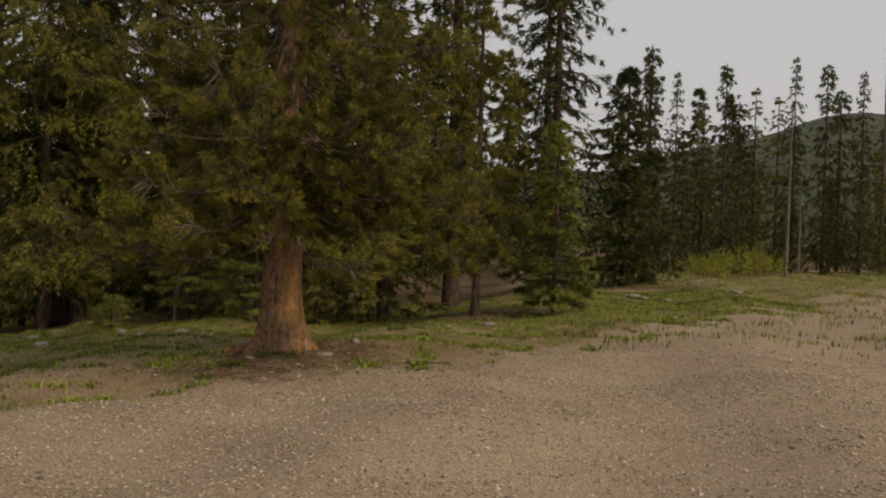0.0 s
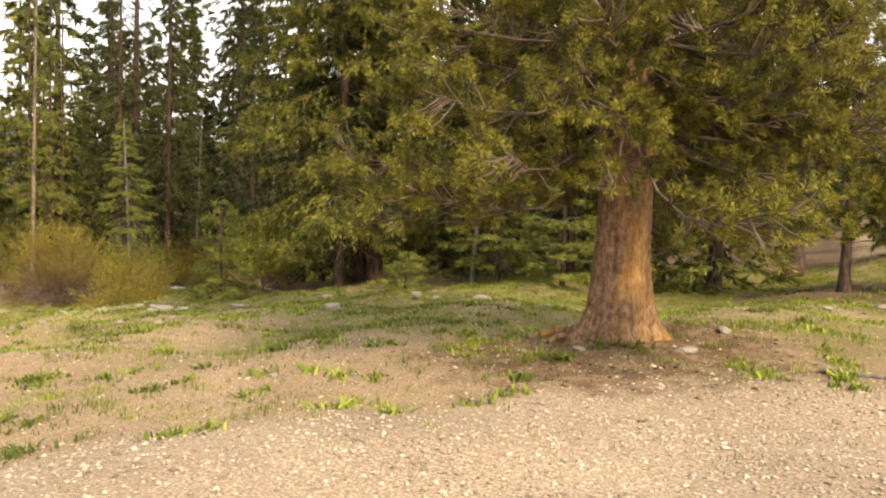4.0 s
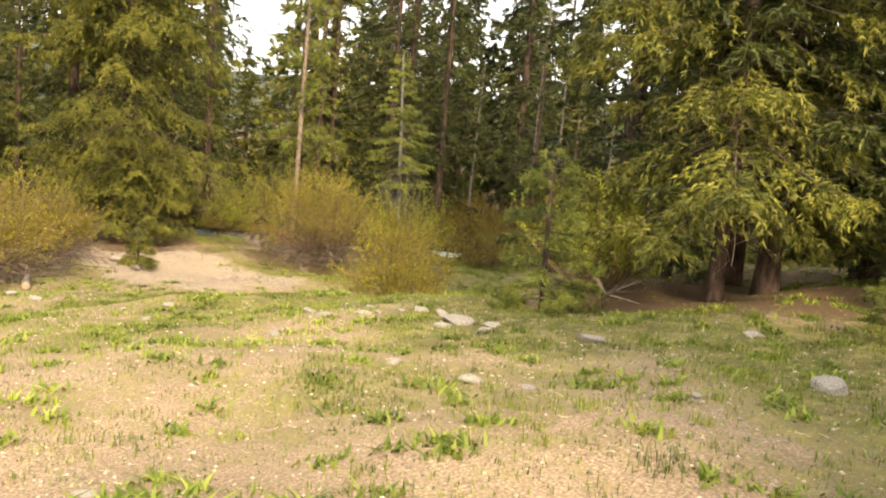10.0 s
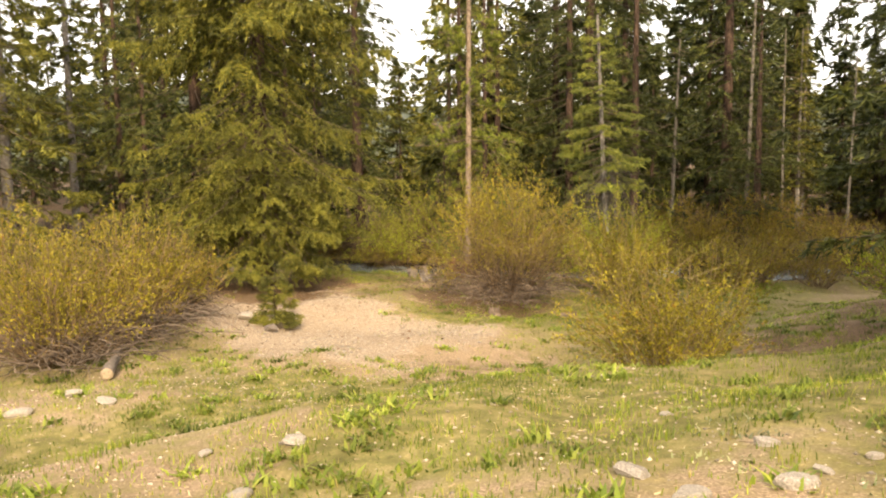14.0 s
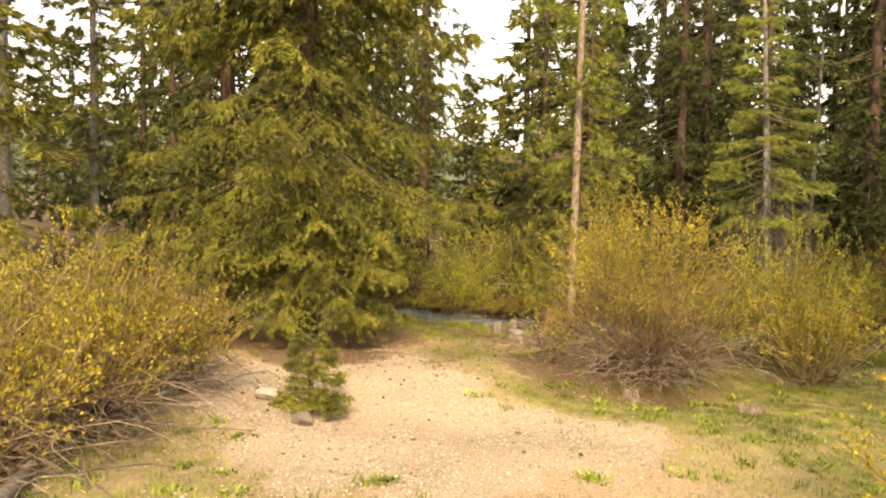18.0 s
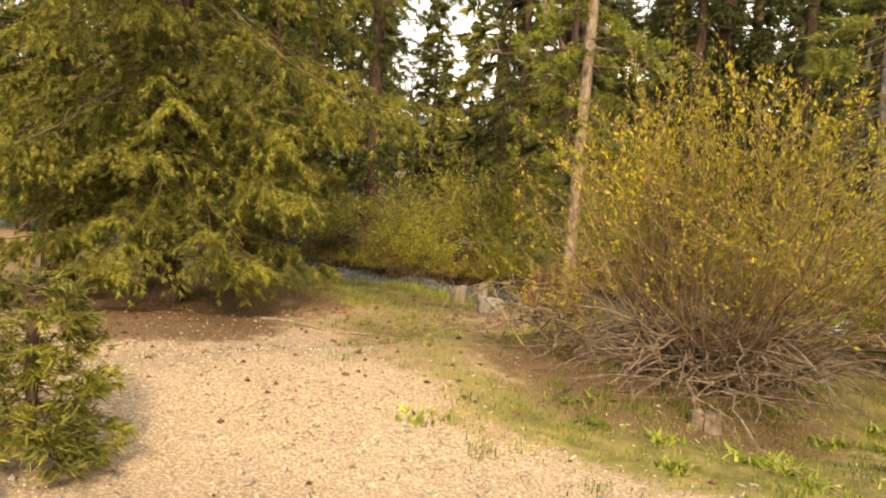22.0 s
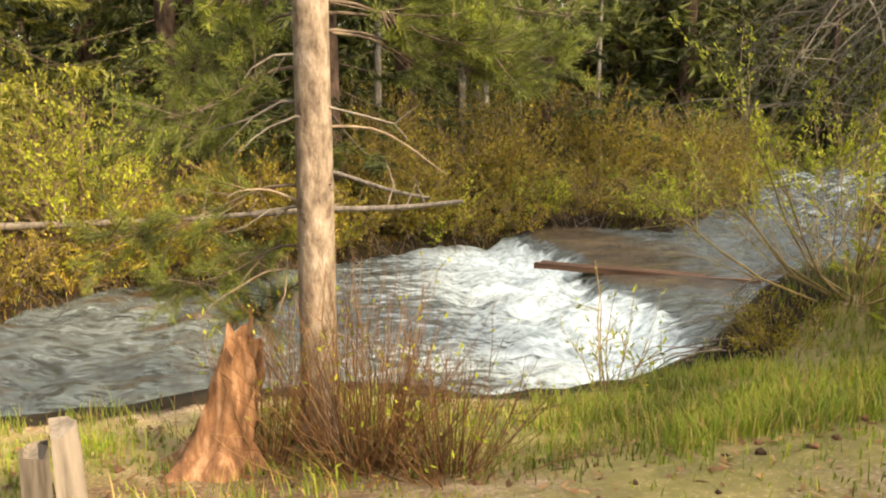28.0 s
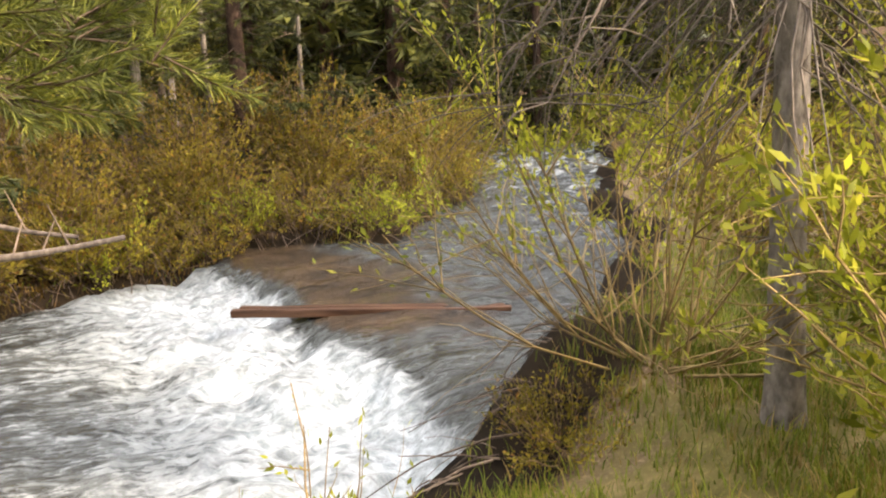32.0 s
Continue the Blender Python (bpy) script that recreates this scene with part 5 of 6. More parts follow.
# dead roots and stems that hang over the edge of the banks
def bank_roots(x0, x1, n, far, label, material=DEADFALL):
    x = rng.uniform(x0, x1, n)
    y = np.interp(x, CREEK[:, 0], CREEK[:, 1])
    step = 0.06 if far else -0.06
    for _ in range(90):
        y = np.where(creek_gap(x, y)[0] < 0.22, y + step, y)
    gx = (creek_gap(x + 0.05, y)[0] - creek_gap(x - 0.05, y)[0]) / 0.1
    gy = (creek_gap(x, y + 0.05)[0] - creek_gap(x, y - 0.05)[0]) / 0.1
    out = -unit(np.stack([gx, gy], 1))
    k = np.linspace(0, 1, 6)
    reach = rng.uniform(0.25, 0.75, n)
    p = np.zeros((n, 6, 3))
    slant = np.stack([-out[:, 1], out[:, 0]], 1) * rng.normal(0, 0.5, (n, 1))
    p[..., :2] = np.stack([x, y], 1)[:, None] + (out + slant)[:, None] * ((k[None] - 0.35) * reach[:, None])[..., None] + np.cumsum(rng.normal(0, 0.02, (n, 6, 2)), 1)
    top = ground_z(x, y)
    p[..., 2] = top[:, None] + rng.uniform(0.02, 0.16, n)[:, None] - (rng.uniform(0.1, 0.55, n)[:, None]) * k[None] ** 1.8
    ob = tagged(new("bank_roots", make_mesh("bank_roots", *tubes(p, rng.uniform(0.003, 0.009, n)[:, None] * np.linspace(1, 0.4, 6), 4), material)), label, "roots", kind="stuff")
    return ob


bank_roots(-40, -24.6, 300, True, "tangle of dead roots and stems over the far bank")
bank_roots(-28.2, -26.5, 40, False, "dark roots hanging from the bank above the rapids")
# crooked grey limbs sprawling from the foot of the broad willow
foot = [o for o in scene.objects if o.get("label", "").startswith("broad yellow-green willow")][0]
for k in range(24):
    az = rng.uniform(3.3, 5.9)
    ln, s = rng.uniform(0.8, 1.45), np.linspace(0, 1, 12)
    crook = np.cumsum(rng.normal(0, 0.05, (12, 3)), 0) * s[:, None]
    limb = np.stack([np.cos(az) * (0.15 + ln * s), np.sin(az) * (0.15 + ln * s), 0.1 + 0.55 * np.sin(np.pi * (0.1 + 0.8 * s)) * rng.uniform(0.3, 1.0)], 1) + crook
    forks = [limb] + [limb[j] + np.linspace(0, 1, 12)[:, None] * rng.normal(0, 0.3, 3) + np.cumsum(rng.normal(0, 0.012, (12, 3)), 0) for j in rng.integers(4, 11, 4)]
    r = rng.uniform(0.006, 0.013)
    part("limb", make_mesh("limb", *tubes(np.array(forks), np.array([r * (1 - 0.6 * s)] + [0.45 * r * (1 - 0.6 * s)] * 4), 5), DEADFALL, True), foot, "crooked grey dead limb")
# low brush that overhangs the far bank's edge
for k in range(26):
    x = -39.0 + 0.56 * k
    if -34.2 < x < -30.4 and k % 3:
        continue
    y = float(np.interp(x, CREEK[:, 0], CREEK[:, 1]))
    while creek_gap(x, y)[0] < 0.25:
        y += 0.1
    willow(x, y, 0.75 + 0.1 * (k % 3), 0.62 + 0.12 * (k % 4), 32, 1700, "low brown brush overhanging the creek bank", WILLOW_BROWN if k % 3 else WILLOW_GREEN, STEM, low=0.05, leaf=(0.055, 0.024))
willow(-26.6, 30.5, 0.75, 1.75, 11, 1300, "slender green-leaved willow above the rapids", WILLOW_GREEN, STEM_OLIVE, leaf=(0.075, 0.027), low=0.15)

# ---- by the creek ----
for x, y, r, h, n in ((-29.75, 29.95, 0.62, 1.0, 170), (-29.35, 29.75, 0.5, 0.6, 110), (-30.25, 30.05, 0.35, 0.9, 60)):
    wood, leaf = bush_geo(r, h, n, 260, (0.035, 0.014), 0.8, 0.5, 0.12, 2, 0.0035)
    ob = thing("dead_shrub", x, y, ground_z(x, y) - 0.03, "rust-brown dead shrub stalks at the foot of a pine", "bush", "dead shrubs")
    tagged(part("stalk_clump", make_mesh("stalk_clump", *wood, RUST), ob), kind="stuff")
    tagged(part("foliage", make_mesh("foliage", *leaf, WILLOW_GREEN), ob), kind="stuff")
def split_post(x, y, h, r, label, seed, material=WOOD_GREY, rz=0.6):
    """A weathered post end, split down its middle, with a slanting broken top."""
    q = np.random.default_rng(seed)
    ob = thing("wooden_stump", x, y, ground_z(x, y) - 0.04, label, "stump", "stumps on the bank", rz)
    for side in (-1, 1):
        bm = bmesh.new()
        a = np.linspace(-1.555, 1.555, 9) + (0 if side > 0 else np.pi)
        top = h * (1.0 if side > 0 else q.uniform(0.78, 0.9))
        ring = []
        for z, k in ((0, 1.12), (0.33 * h, 1.0), (0.72 * h, 0.97), (1, 0.9)):
            zz = top if z == 1 else z
            ring.append([bm.verts.new((math.cos(t) * r * k * (1 + 0.08 * math.sin(5 * t + seed)) + side * 0.003, math.sin(t) * r * k * (1 + 0.08 * math.sin(5 * t + seed)), zz + ((q.normal(0, 0.022) - 0.05 * abs(math.sin(t))) if z == 1 else 0))) for t in a])
        for lo, hi in zip(ring[:-1], ring[1:]):
            for i in range(9):
                bm.faces.new((lo[i], lo[(i + 1) % 9], hi[(i + 1) % 9], hi[i]))
        bm.faces.new(ring[-1])
        me = bpy.data.meshes.new("half")
        bm.to_mesh(me)
        bm.free()
        me.materials.append(material)
        part("half", me, ob)
    return ob


split_post(-30.93, 29.40, 0.44, 0.115, "tall weathered grey post split down the middle", 3)
split_post(-31.20, 29.2, 0.32, 0.135, "short weathered grey stump with a rounded top", 4)
split_post(-23.2, 30.3, 0.32, 0.09, "weathered stump at the water's edge", 5)
split_post(-22.8, 30.1, 0.34, 0.07, "leaning weathered stake at the water's edge", 6)
split_post(-25.39, 27.12, 0.22, 0.12, "dark weathered stump beneath a willow", 7, DEADFALL)
split_post(-23.8, 27.68, 0.2, 0.17, "low dark rotten stump in the grass", 8, DEADFALL)
stone("boulder", -29.72, 28.55, 0.44, "rounded grey boulder in the grass", 1, 0.8, ROCK_GREY, sink=0.3, stretch=1.12, rz=0.4)


def rotten_stump():
    x, y = -30.5, 29.95
    ob = thing("broken_stump", x, y, ground_z(x, y) - 0.05, "broken rotten stump of orange wood", "stump", "stumps on the bank")
    a = np.arange(20) * 2 * np.pi / 20
    t = np.linspace(0, 1, 12)
    tall = 0.62 + 0.10 * np.maximum(0, np.cos(a - 0.9)) + 0.07 * rng.normal(size=20)
    r = (0.095 + 0.2 * np.exp(-4 * t))[:, None] * (1 + 0.18 * np.sin(5 * a)[None] * (1 - 0.5 * t[:, None]) + 0.07 * np.sin(9 * a + 2)[None] + 0.07 * rng.normal(size=(12, 20)))
    v = np.stack([np.cos(a) * r + 0.16 * t[:, None], np.sin(a) * r + 0.05 * t[:, None], t[:, None] * tall[None]], -1).reshape(-1, 3)
    j, s = np.meshgrid(np.arange(11), np.arange(20), indexing="ij")
    f = np.stack([j * 20 + s, j * 20 + (s + 1) % 20, (j + 1) * 20 + (s + 1) % 20, (j + 1) * 20 + s], -1).reshape(-1, 4)
    part("wood", make_mesh("wood", v, f, WOOD_ORANGE), ob)


rotten_stump()


def log(name, a, b, r, label, material=WOOD_GREY, bend=0.06, sticks=0):
    a, b = np.array(a, float), np.array(b, float)
    t = np.linspace(0, 1, 12)
    p = a + (b - a) * t[:, None]
    p[:, 2] += bend * np.sin(2.2 * np.pi * t)
    mid = (a + b) / 2
    ob = thing(name, *mid, label, "log")
    part("stem", make_mesh("stem", *tubes((p - mid)[None], (r * (1 - 0.45 * t) * (1 + 0.06 * rng.normal(size=12)))[None], 9), material, True), ob)
    for end, other, rr in ((0, 1, r), (11, 10, 0.55 * r)) if r > 0.05 else ():
        axis = unit((p[end] - p[other])[None])
        part("cut_end", make_mesh("cut_end", *tubes(((p[end] - mid) + axis * np.array([[-0.006], [0.004], [0.005], [0.0055]]))[None], np.array([[rr * 0.96, rr * 0.93, rr * 0.5, 0.0005]]), 12), WOOD_CUT), ob, "pale cut end")
    if sticks:
        q = p[rng.integers(1, 11, sticks)] - mid
        d = unit(rng.normal(size=(sticks, 3)) + [0, 0, 0.7])
        broken = part("broken_branch_work", make_mesh("broken_branch_work", *tubes(q[:, None] + d[:, None] * np.linspace(0, 0.45, 4)[None, :, None], np.tile([0.014, 0.012, 0.009, 0.004], (sticks, 1)), 4), TWIG), ob)
        tagged(broken, kind="stuff")
    return ob


def plank(a, b, w, h, label):
    """A squared beam split along its length, one half a little longer."""
    a, b = Vector(a), Vector(b)
    ob = new("wooden_plank")
    ob.matrix_world = Matrix.Translation((a + b) / 2) @ (b - a).to_track_quat("X", "Z").to_matrix().to_4x4()
    tagged(ob, label, "plank")
    for side, cut in ((-1, 0.0), (1, 0.12)):
        bm = bmesh.new()
        bmesh.ops.create_cube(bm, size=1)
        bmesh.ops.subdivide_edges(bm, edges=[e for e in bm.edges if abs(e.verts[0].co.x - e.verts[1].co.x) > 0.5], cuts=8)
        for v in bm.verts:
            v.co = Vector((v.co.x * ((b - a).length - cut), v.co.y * w * 0.47 + side * w * 0.25, v.co.z * h))
            v.co += Vector((0, 0.01 * noise.noise(v.co * 3), 0.012 * noise.noise(v.co * 2 + Vector((3, side, 0)))))
        bmesh.ops.bevel(bm, geom=bm.edges[:], offset=0.006, segments=1, affect="EDGES")
        me = bpy.data.meshes.new("half")
        bm.to_mesh(me)
        bm.free()
        me.materials.append(WOOD_WET)
        part("half", me, ob)
    return ob


plank((-29.12, 36.6, -3.90), (-26.6, 35.88, -3.93), 0.17, 0.075, "wet brown split plank across the drop in the creek")
log("fallen_log", (-32.7, 36.55, -3.3), (-30.06, 36.98, -3.18), 0.05, "pale bare fallen stem on the far bank", WOOD_GREY, 0.02, 6)
log("fallen_log", (-37.6, 34.2, -3.3), (-32.3, 36.75, -3.3), 0.06, "long grey fallen log on the far bank", WOOD_GREY, 0.015, 8)
log("fallen_branch", (-32.2, 37.3, -2.75), (-30.5, 37.1, -3.16), 0.035, "pale dead branch leaning on a fallen log", WOOD_GREY, 0.02, 3)
log("fallen_branch", (-13.4, 22.9, -1.35), (-12.4, 22.0, -1.15), 0.03, "forked dead branch in the grass", TWIG, 0.1, 5)
log("fallen_branch", (-30.2, 25.6, -3.38), (-28.9, 26.3, -3.36), 0.018, "thin dead stick on the ground", TWIG, 0.02)
# black rocks added along the edge in place of the undercut bank's shade
for x, y, s in ((-27.2, 33.35, 0.62), (-27.0, 33.85, 0.5), (-27.6, 32.85, 0.5), (-28.2, 32.35, 0.4), (-26.75, 34.3, 0.45)):
    stone("creek_rock", x, y, s, "wet black rock standing in for undercut shade at the creek's edge", int(x * -3), 0.75, ROCK_WET, sink=0.3, z=water_z(x, y) - 0.08, round_off=True)

# ---- stones in the meadow ----
GREY_ROCKS = ((-13.37, 19.83, 0.5), (-12.72, 19.58, 0.25), (-11.36, 19.68, 0.34), (-8.7, 18.9, 0.4), (-10.1, 20.86, 0.26), (-11.94, 17.36, 0.18), (-11.02, 17.34, 0.22), (-10.5, 17.4, 0.17), (-14.3, 19.14, 0.24), (-14.98, 18.85, 0.24), (-14.52, 18.7, 0.2), (-17.3, 18.2, 0.24), (-22.03, 17.42, 0.3), (-6.6, 20.4, 0.38), (-3.97, 17.0, 0.4), (-6.48, 17.58, 0.14), (-14.15, 17.7, 0.2), (-2.34, 14.7, 0.22), (-12.9, 19.95, 0.3), (-13.1, 19.3, 0.22))
PALE_ROCKS = ((-8.1, 20.82, 0.3), (-7.62, 20.6, 0.2), (-17.7, 17.75, 0.14), (-10.75, 14.0, 0.13), (-14.11, 20.0, 0.27), (-14.23, 19.75, 0.11), (-14.3, 19.4, 0.13), (-16.7, 17.55, 0.17), (-25.6, 17.15, 0.42), (-22.5, 18.07, 0.26), (-21.93, 18.28, 0.27), (-15.83, 20.26, 0.1), (-14.77, 19.7, 0.16), (-13.86, 20.13, 0.25), (-20.94, 20.81, 0.1), (-20.4, 19.4, 0.1), (-26.6, 22.1, 0.42), (-3.22, 14.3, 0.13), (-4.85, 13.15, 0.09), (-5.5, 12.87, 0.11), (-2.1, 15.5, 0.2), (-0.47, 20.5, 0.27), (-1.2, 19.7, 0.18), (3.6, 30.0, 0.45), (3.95, 30.2, 0.26), (4.5, 29.4, 0.28), (7.2, 32.1, 0.48), (3.65, 23.3, 0.2), (-8.8, 21.5, 0.18), (-6.85, 17.9, 0.12), (-9.3, 17.8, 0.12))
for k, (x, y, s) in enumerate(GREY_ROCKS):
    stone("rock", x, y, 0.85 * s, "weathered grey rock set in the grass", k, 0.5, sink=0.36, round_off=s < 0.25)
for k, (x, y, s) in enumerate(PALE_ROCKS):
    stone("rock", x, y, 0.85 * s, "pale angular rock on the ground", k + 3, 0.55, sink=0.3)
log("fallen_branch", (-1.25, 14.5, ground_z(-1.25, 14.5) + 0.03), (-0.7, 14.4, ground_z(-0.7, 14.4) + 0.02), 0.025, "short grey piece of dead wood on the gravel", WOOD_GREY, 0.005)
log("fallen_branch", (-4.6, 15.2, ground_z(-4.6, 15.2) + 0.02), (-4.38, 15.3, ground_z(-4.38, 15.3) + 0.02), 0.022, "short pale chip of wood under the pine", WOOD_GREY, 0.004)
log("sawn_log", (-23.55, 18.75, ground_z(-23.5, 18.8) + 0.08), (-24.7, 19.25, ground_z(-24.7, 19.2) + 0.1), 0.09, "sawn log with a pale cut end under the willow", WOOD_GREY, 0.01)
stone("wood_block", -25.55, 22.05, 0.26, "short sawn block of pale wood on the sand", 4, 0.8, WOOD_GREY, "wood block", stretch=1.2)

# ---- loose cover: grass, herbs, dry stalks, gravel, cones ----
cover = np.random.default_rng(21)


def scatter(n, box, want, power=1.0):
    """Points of the plan, kept as often as want(x, y) says."""
    x, y = cover.uniform(box[0], box[1], n), cover.uniform(box[2], box[3], n)
    k = cover.uniform(0, 1, n) < np.clip(want(x, y), 0, 1) ** power
    return x[k], y[k]


def blades(x, y, per, height, width, spread, material, name, label, curve=0.5):
    n = len(x)
    x, y = np.repeat(x, per), np.repeat(y, per)
    x, y = x + cover.normal(0, spread, n * per), y + cover.normal(0, spread, n * per)
    z = ground_z(x, y) - 0.01
    h = height * cover.uniform(0.45, 1.25, n * per)
    a = cover.uniform(0, 6.283, n * per)
    b = cover.uniform(0.1, curve, n * per) * h
    s = width * cover.uniform(0.6, 1.3, n * per)
    o = np.stack([x, y, z], 1)
    d = np.stack([np.cos(a), np.sin(a), 0 * a], 1)
    w = np.stack([-np.sin(a), np.cos(a), 0 * a], 1) * s[:, None]
    mid = o + d * (b * 0.35)[:, None] + np.array([0, 0, 1]) * (h * 0.6)[:, None]
    tip = o + d * b[:, None] + np.array([0, 0, 1]) * h[:, None]
    v = np.stack([o - w * 0.5, o + w * 0.5, mid + w * 0.4, tip, mid - w * 0.4], 1).reshape(-1, 3)
    k = np.arange(n * per)[:, None] * 5
    f = np.concatenate([k + [0, 1, 2], k + [0, 2, 4], k + [4, 2, 3]])
    return tagged(new(name, make_mesh(name, v, f, material)), label, "grass", kind="stuff")


BOX = (-38, 8, 6, 34)
dry_land = lambda x, y: creek_gap(x, y)[0] > 0.3
def thick(x, y):
    """How much grows: much along the brow of the slope, little on the lot and the sand."""
    return masks(x, y)["grass"] * dry_land(x, y)


gx, gy = scatter(260000, BOX, lambda x, y: thick(x, y) * (0.25 + 1.2 * patch(x, y, 0.42, 3.0) ** 2), 1.2)
blades(gx, gy, 5, 0.05, 0.008, 0.05, GRASS, "grass", "short green meadow grass in patches")
gx, gy = scatter(15000, BOX, lambda x, y: (thick(x, y) > 0.16) * (0.15 + 0.75 * patch(x, y, 0.5, 6.0) ** 2), 1.3)
blades(gx, gy, 26, 0.085, 0.007, 0.055, GRASS, "grass_tufts", "upright tufts of green grass", 0.7)
gx, gy = scatter(9500, BOX, lambda x, y: (x > -26) * (thick(x, y) > np.where(x > -11, 0.10, 0.2)) * (0.08 + 0.9 * patch(x, y, 0.37, 5.0) ** 2), 1.2)
blades(gx, gy, 30, 0.07, 0.028, 0.07, HERB, "herb_clumps", "clumps of broad-leaved green herbs", 2.4)
gx, gy = scatter(2600, (-16, 4, 11, 22), lambda x, y: (thick(x, y) > 0.06) * 0.5 * patch(x, y, 0.6, 9.0))
blades(gx, gy, 12, 0.035, 0.016, 0.05, SAGE, "grey_herbs", "low grey-green herbs in the soil", 1.8)
gx, gy = scatter(900, (-7, 8, 7.5, 15), lambda x, y: masks(x, y)["gravel"] * 0.35 * patch(x, y, 0.7, 3.0))
blades(gx, gy, 16, 0.022, 0.006, 0.045, MOSS, "lot_tufts", "tiny dark withered tufts on the gravel lot", 1.6)
gx, gy = scatter(9500, (-36, -21, 25, 36), lambda x, y: (creek_gap(x, y)[0] < 2.8) * (creek_gap(x, y)[0] > 0.3) * (0.10 + 0.7 * patch(x, y, 0.4, 2.0) ** 2) * (y < np.interp(x, CREEK[:, 0], CREEK[:, 1])))
blades(gx, gy, 18, 0.13, 0.007, 0.08, BANK, "bank_grass", "lush grass along the creek bank", 0.9)
gx, gy = scatter(70000, (-42, -22, 30, 48), lambda x, y: patch(x, y, 0.35, 3.0) * (creek_gap(x, y)[0] > 0.02) * (creek_gap(x, y)[0] < 1.5) * (y > np.interp(x, CREEK[:, 0], CREEK[:, 1])))
blades(gx, gy, 8, 0.08, 0.016, 0.07, MOSS, "mossy_verge", "olive and orange mossy growth on the far bank's edge", 1.5)
gx, gy = scatter(9000, (-29, -23.5, 29, 35.5), lambda x, y: (creek_gap(x, y)[0] > 0.22) * (creek_gap(x, y)[0] < 2.6) * (y < np.interp(x, CREEK[:, 0], CREEK[:, 1])) * (0.03 + 0.9 * patch(x, y, 0.35, 2.0) ** 2.5) * (np.hypot(x + 28.7, y - 28.5) > 1.2) * (masks(x, y)["mud_and_shade"] < 0.5))
blades(gx, gy, 24, 0.11, 0.007, 0.07, BANK, "bank_tussocks", "tussocks of lush green grass above the rapids", 1.0)
gx, gy = scatter(26000, (-44, -14, 32, 56), lambda x, y: (creek_gap(x, y)[0] > 0.2) * (creek_gap(x, y)[0] < 9) * patch(x, y, 0.8, 4.0) * (y > np.interp(x, CREEK[:, 0], CREEK[:, 1])))
blades(gx, gy, 7, 0.22, 0.016, 0.12, DRY, "dry_grass", "brown dry grass on the far bank", 0.9)
gx, gy = scatter(11000, (1, 27, 17, 62), lambda x, y: 0.2 + 0.6 * patch(x, y, 1.2, 3.0))
blades(gx, gy, 7, 0.12, 0.02, 0.12, GRASS, "meadow_grass", "grass of the far meadow")


def pebbles(x, y, size, material, name, label, tall=0.55):
    n = len(x)
    base = np.array([(1, 0, 0), (0, 1, 0), (-1, 0, 0), (0, -1, 0), (0, 0, 1), (0, 0, -0.6)], float)
    fc = np.array([(0, 1, 4), (1, 2, 4), (2, 3, 4), (3, 0, 4), (1, 0, 5), (2, 1, 5), (3, 2, 5), (0, 3, 5)])
    v = base[None] * cover.uniform(0.6, 1.35, (n, 6, 1)) * (size * cover.uniform(0.4, 1.5, n) ** 1.3)[:, None, None]
    v[..., 2] *= tall
    a = cover.uniform(0, 6.283, n)
    c, s = np.cos(a)[:, None], np.sin(a)[:, None]
    v = np.stack([v[..., 0] * c - v[..., 1] * s, v[..., 0] * s + v[..., 1] * c, v[..., 2]], -1)
    v += np.stack([x, y, ground_z(x, y) + size * 0.1], 1)[:, None]
    f = (np.arange(n)[:, None, None] * 6 + fc[None]).reshape(-1, 3)
    return tagged(new(name, make_mesh(name, v.reshape(-1, 3), f, material)), label, "stones", kind="stuff")


gx, gy = scatter(150000, (-9, 7, 6.5, 16), lambda x, y: masks(x, y)["gravel"] * (1 - 0.9 * masks(x, y)["duff"]) * (0.25 + 0.5 * patch(x, y, 0.7, 2.0)))
pebbles(gx, gy, 0.0105, GRAVEL, "gravel", "loose pale gravel of the lot")
gx, gy = scatter(120000, (-31, -18, 18, 28), lambda x, y: (0.08 + masks(x, y)["gravel"]) * (1 - 0.9 * masks(x, y)["duff"]) * (0.2 + 0.5 * patch(x, y, 0.5, 2.0)))
pebbles(gx, gy, 0.009, GRAVEL, "gravel", "loose pale gravel on the sandy clearing")
gx, gy = scatter(60000, (-24, 4, 9, 22), lambda x, y: (0.12 + 0.3 * patch(x, y, 0.6, 7.0)) * (1 - 0.9 * masks(x, y)["duff"]))
pebbles(gx, gy, 0.014, GRAVEL, "meadow_stones", "small pale stones in the meadow soil")
gx, gy = scatter(12000, (-32, -19, 19, 28), lambda x, y: (0.06 + 0.6 * masks(x, y)["gravel"] * patch(x, y, 0.5, 6.0)) * (1 - 0.8 * masks(x, y)["duff"]))
pebbles(gx, gy, 0.019, ROCK, "pebbles", "pale pebbles on the sandy clearing")


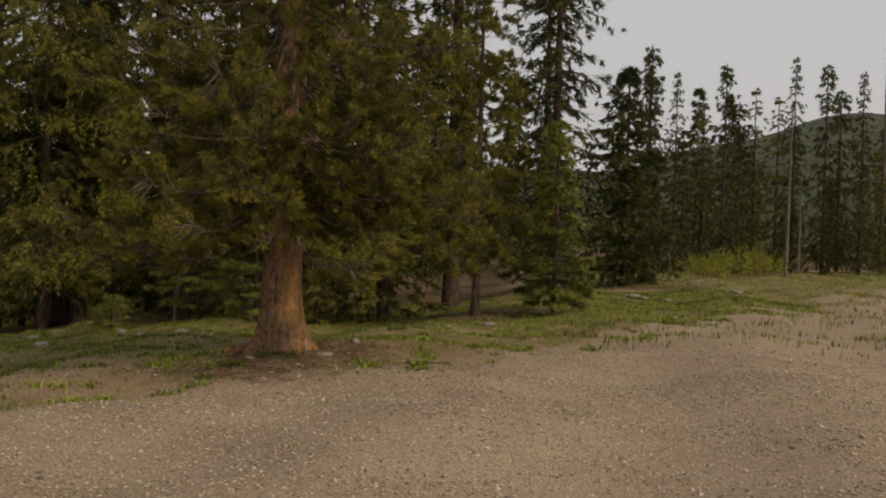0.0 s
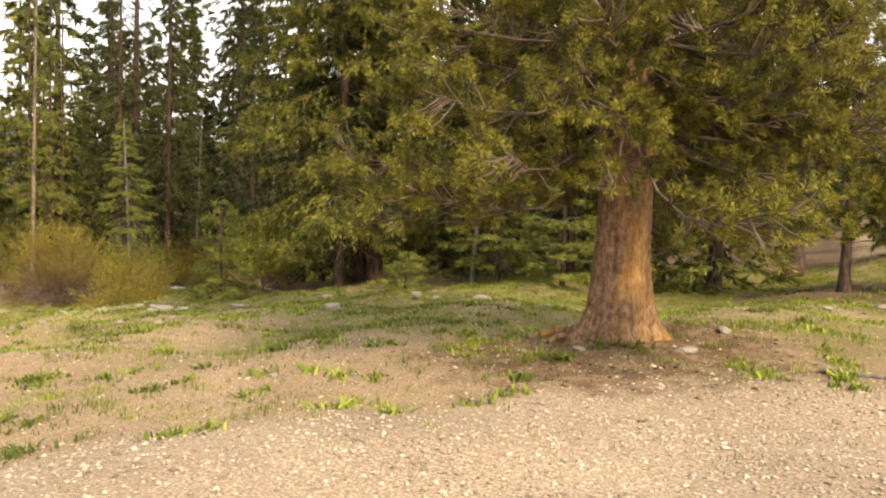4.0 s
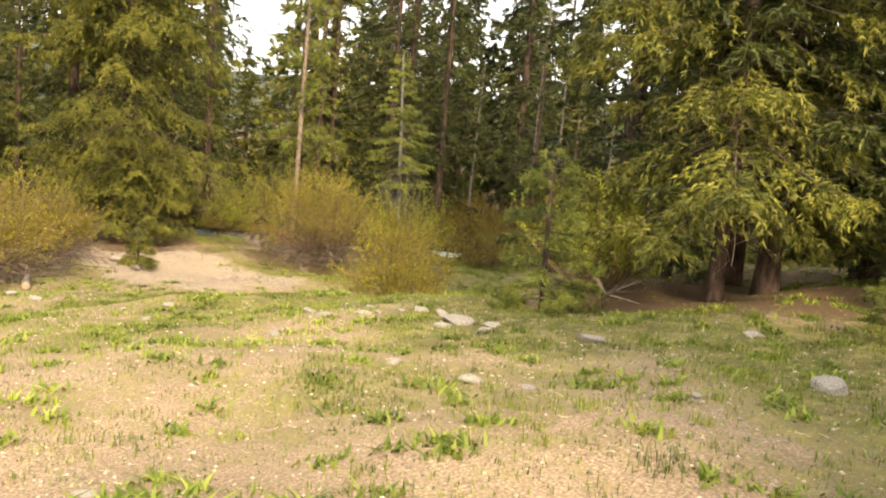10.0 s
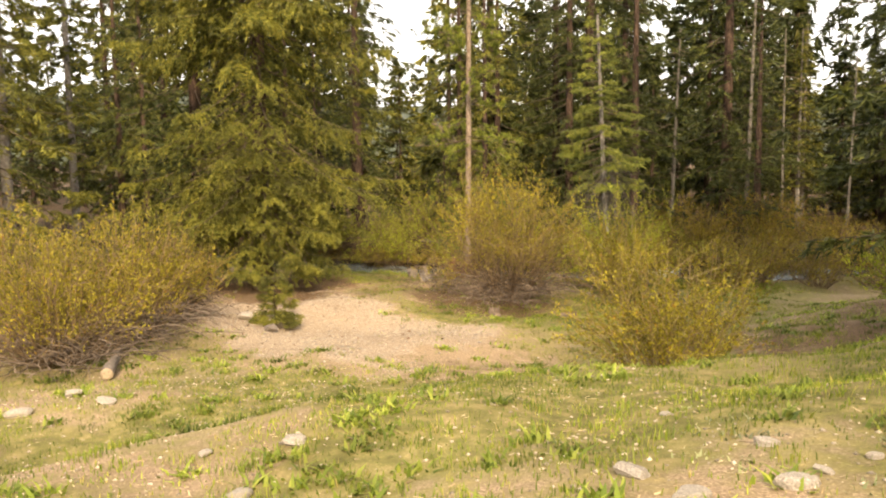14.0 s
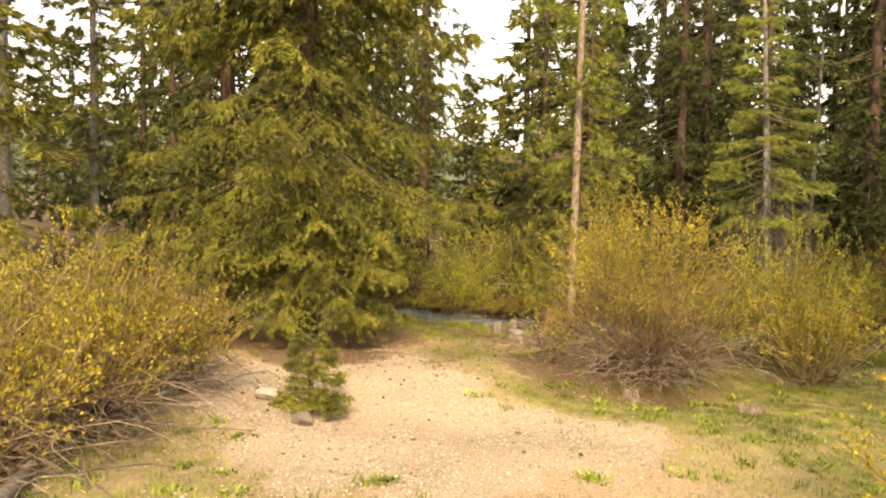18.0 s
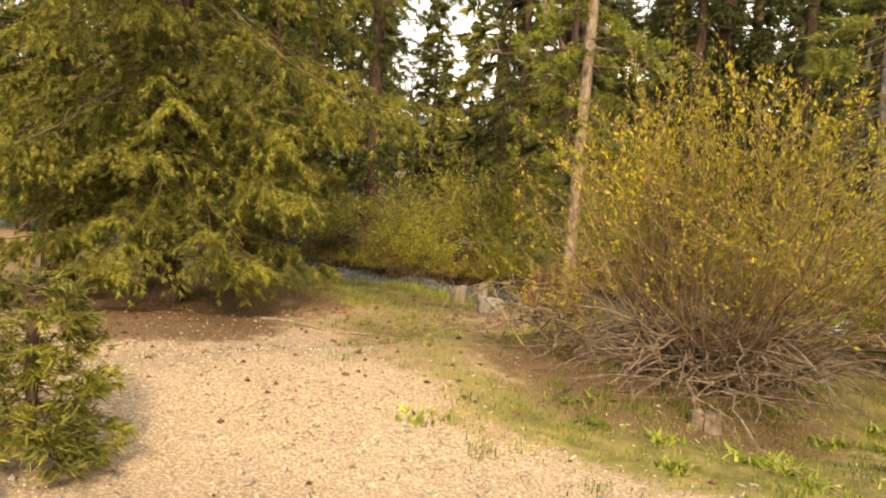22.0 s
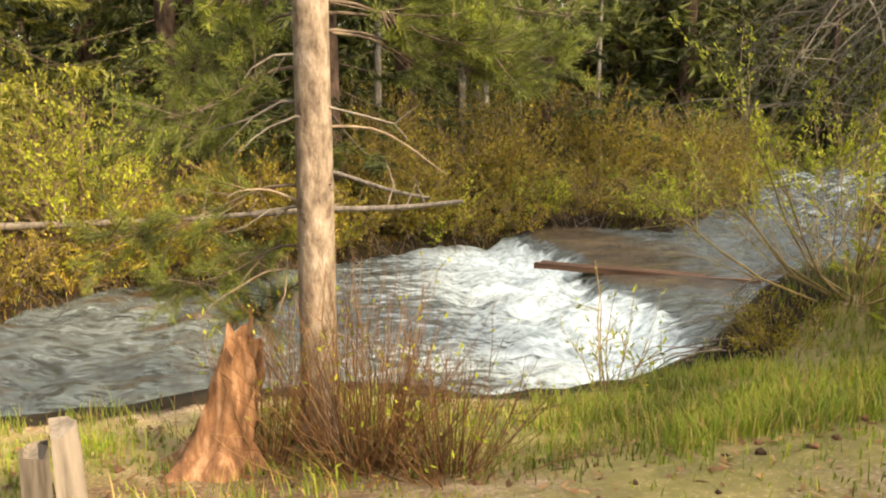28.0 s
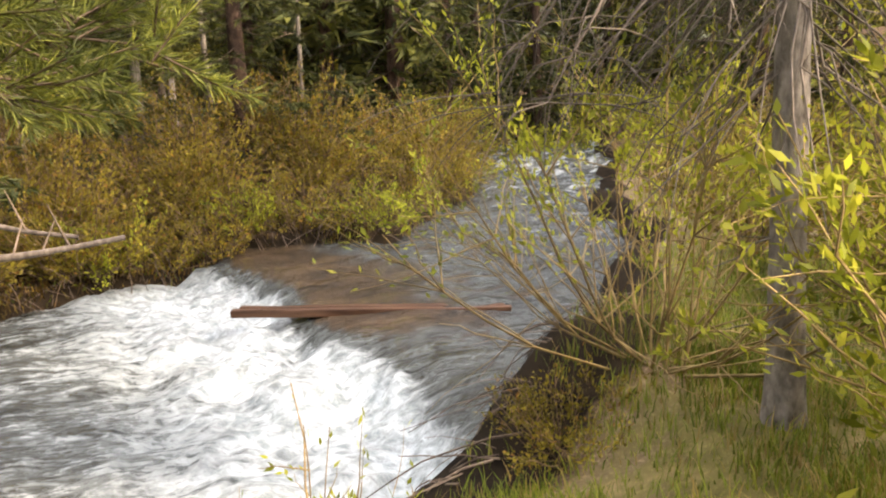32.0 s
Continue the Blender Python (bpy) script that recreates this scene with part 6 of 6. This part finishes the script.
def litter(x, y, length, width, material, name, label):
    """Straws and bark flakes lying flat."""
    n = len(x)
    a = cover.uniform(0, 6.283, n)
    h = cover.uniform(0.4, 1.4, n) * length
    o = np.stack([x, y, ground_z(x, y) + 0.006], 1)
    d = np.stack([np.cos(a) * h, np.sin(a) * h, cover.uniform(-0.1, 0.25, n) * h], 1)
    w = np.stack([-np.sin(a), np.cos(a), cover.uniform(-0.5, 0.5, n)], 1) * (width * cover.uniform(0.5, 1.4, n))[:, None]
    v = np.stack([o, o + w, o + d + w * 0.6, o + d], 1).reshape(-1, 3)
    return tagged(new(name, make_mesh(name, v, np.arange(4 * n).reshape(-1, 4), material)), label, "litter", kind="stuff")


gx, gy = scatter(60000, (-30, 3, 8, 29), lambda x, y: 0.25 + 0.6 * patch(x, y, 0.5, 8.0) ** 2)
litter(gx, gy, 0.05, 0.008, STRAW, "straw_litter", "pale straws and bark flakes lying on the soil")
gx, gy = scatter(5200, (-32.5, -27, 26.5, 31.5), lambda x, y: (creek_gap(x, y)[0] > 0.4) * (0.1 + 0.8 * patch(x, y, 0.5, 12.0)))
litter(gx, gy, 0.045, 0.02, RUST, "leaf_litter", "fallen orange-brown leaves on the bank")
gx, gy = scatter(14000, (-36, -28.5, 22.5, 29), lambda x, y: masks(x, y)["duff"] * (0.2 + 0.8 * patch(x, y, 0.5, 4.0)) * (np.hypot(x + 32.2, y - 25.6) < 3.6))
litter(gx, gy, 0.035, 0.014, RUST, "needle_litter", "reddish needle and cone litter under the large spruce")
gx, gy = scatter(3800, (-9, 8, 7.5, 17), lambda x, y: 0.15 + 0.7 * masks(x, y)["gravel"] * patch(x, y, 0.6, 6.0))
pebbles(gx, gy, 0.02, GRAVEL, "pebbles", "pale pebbles strewn over the lot")
gx, gy = scatter(5000, (-9, 8, 7.5, 17), lambda x, y: 0.05 + 0.9 * patch(x, y, 0.6, 11.0) ** 3)
litter(gx, gy, 0.05, 0.012, DEADFALL, "twig_litter", "small brown twigs and bark lying on the gravel")
gx, gy = scatter(16000, (-32, -18, 19, 29), lambda x, y: 0.1 + 0.9 * patch(x, y, 0.45, 9.0) ** 3)
litter(gx, gy, 0.06, 0.010, DEADFALL, "twig_litter", "small brown twigs and bark lying on the clearing")
gx, gy = scatter(1500, (-32, -23, 21, 30), lambda x, y: 0.5 * smooth(-x, 25, 28) + 0.15)
pebbles(gx, gy, 0.02, CONE, "pine_cones", "fallen brown cones scattered on the sand", 0.8)
gx, gy = scatter(1300, (-6, 0.5, 12, 17.5), lambda x, y: masks(x, y)["duff"])
pebbles(gx, gy, 0.02, CONE, "bark_litter", "bark flakes and cones round the old pine", 0.4)
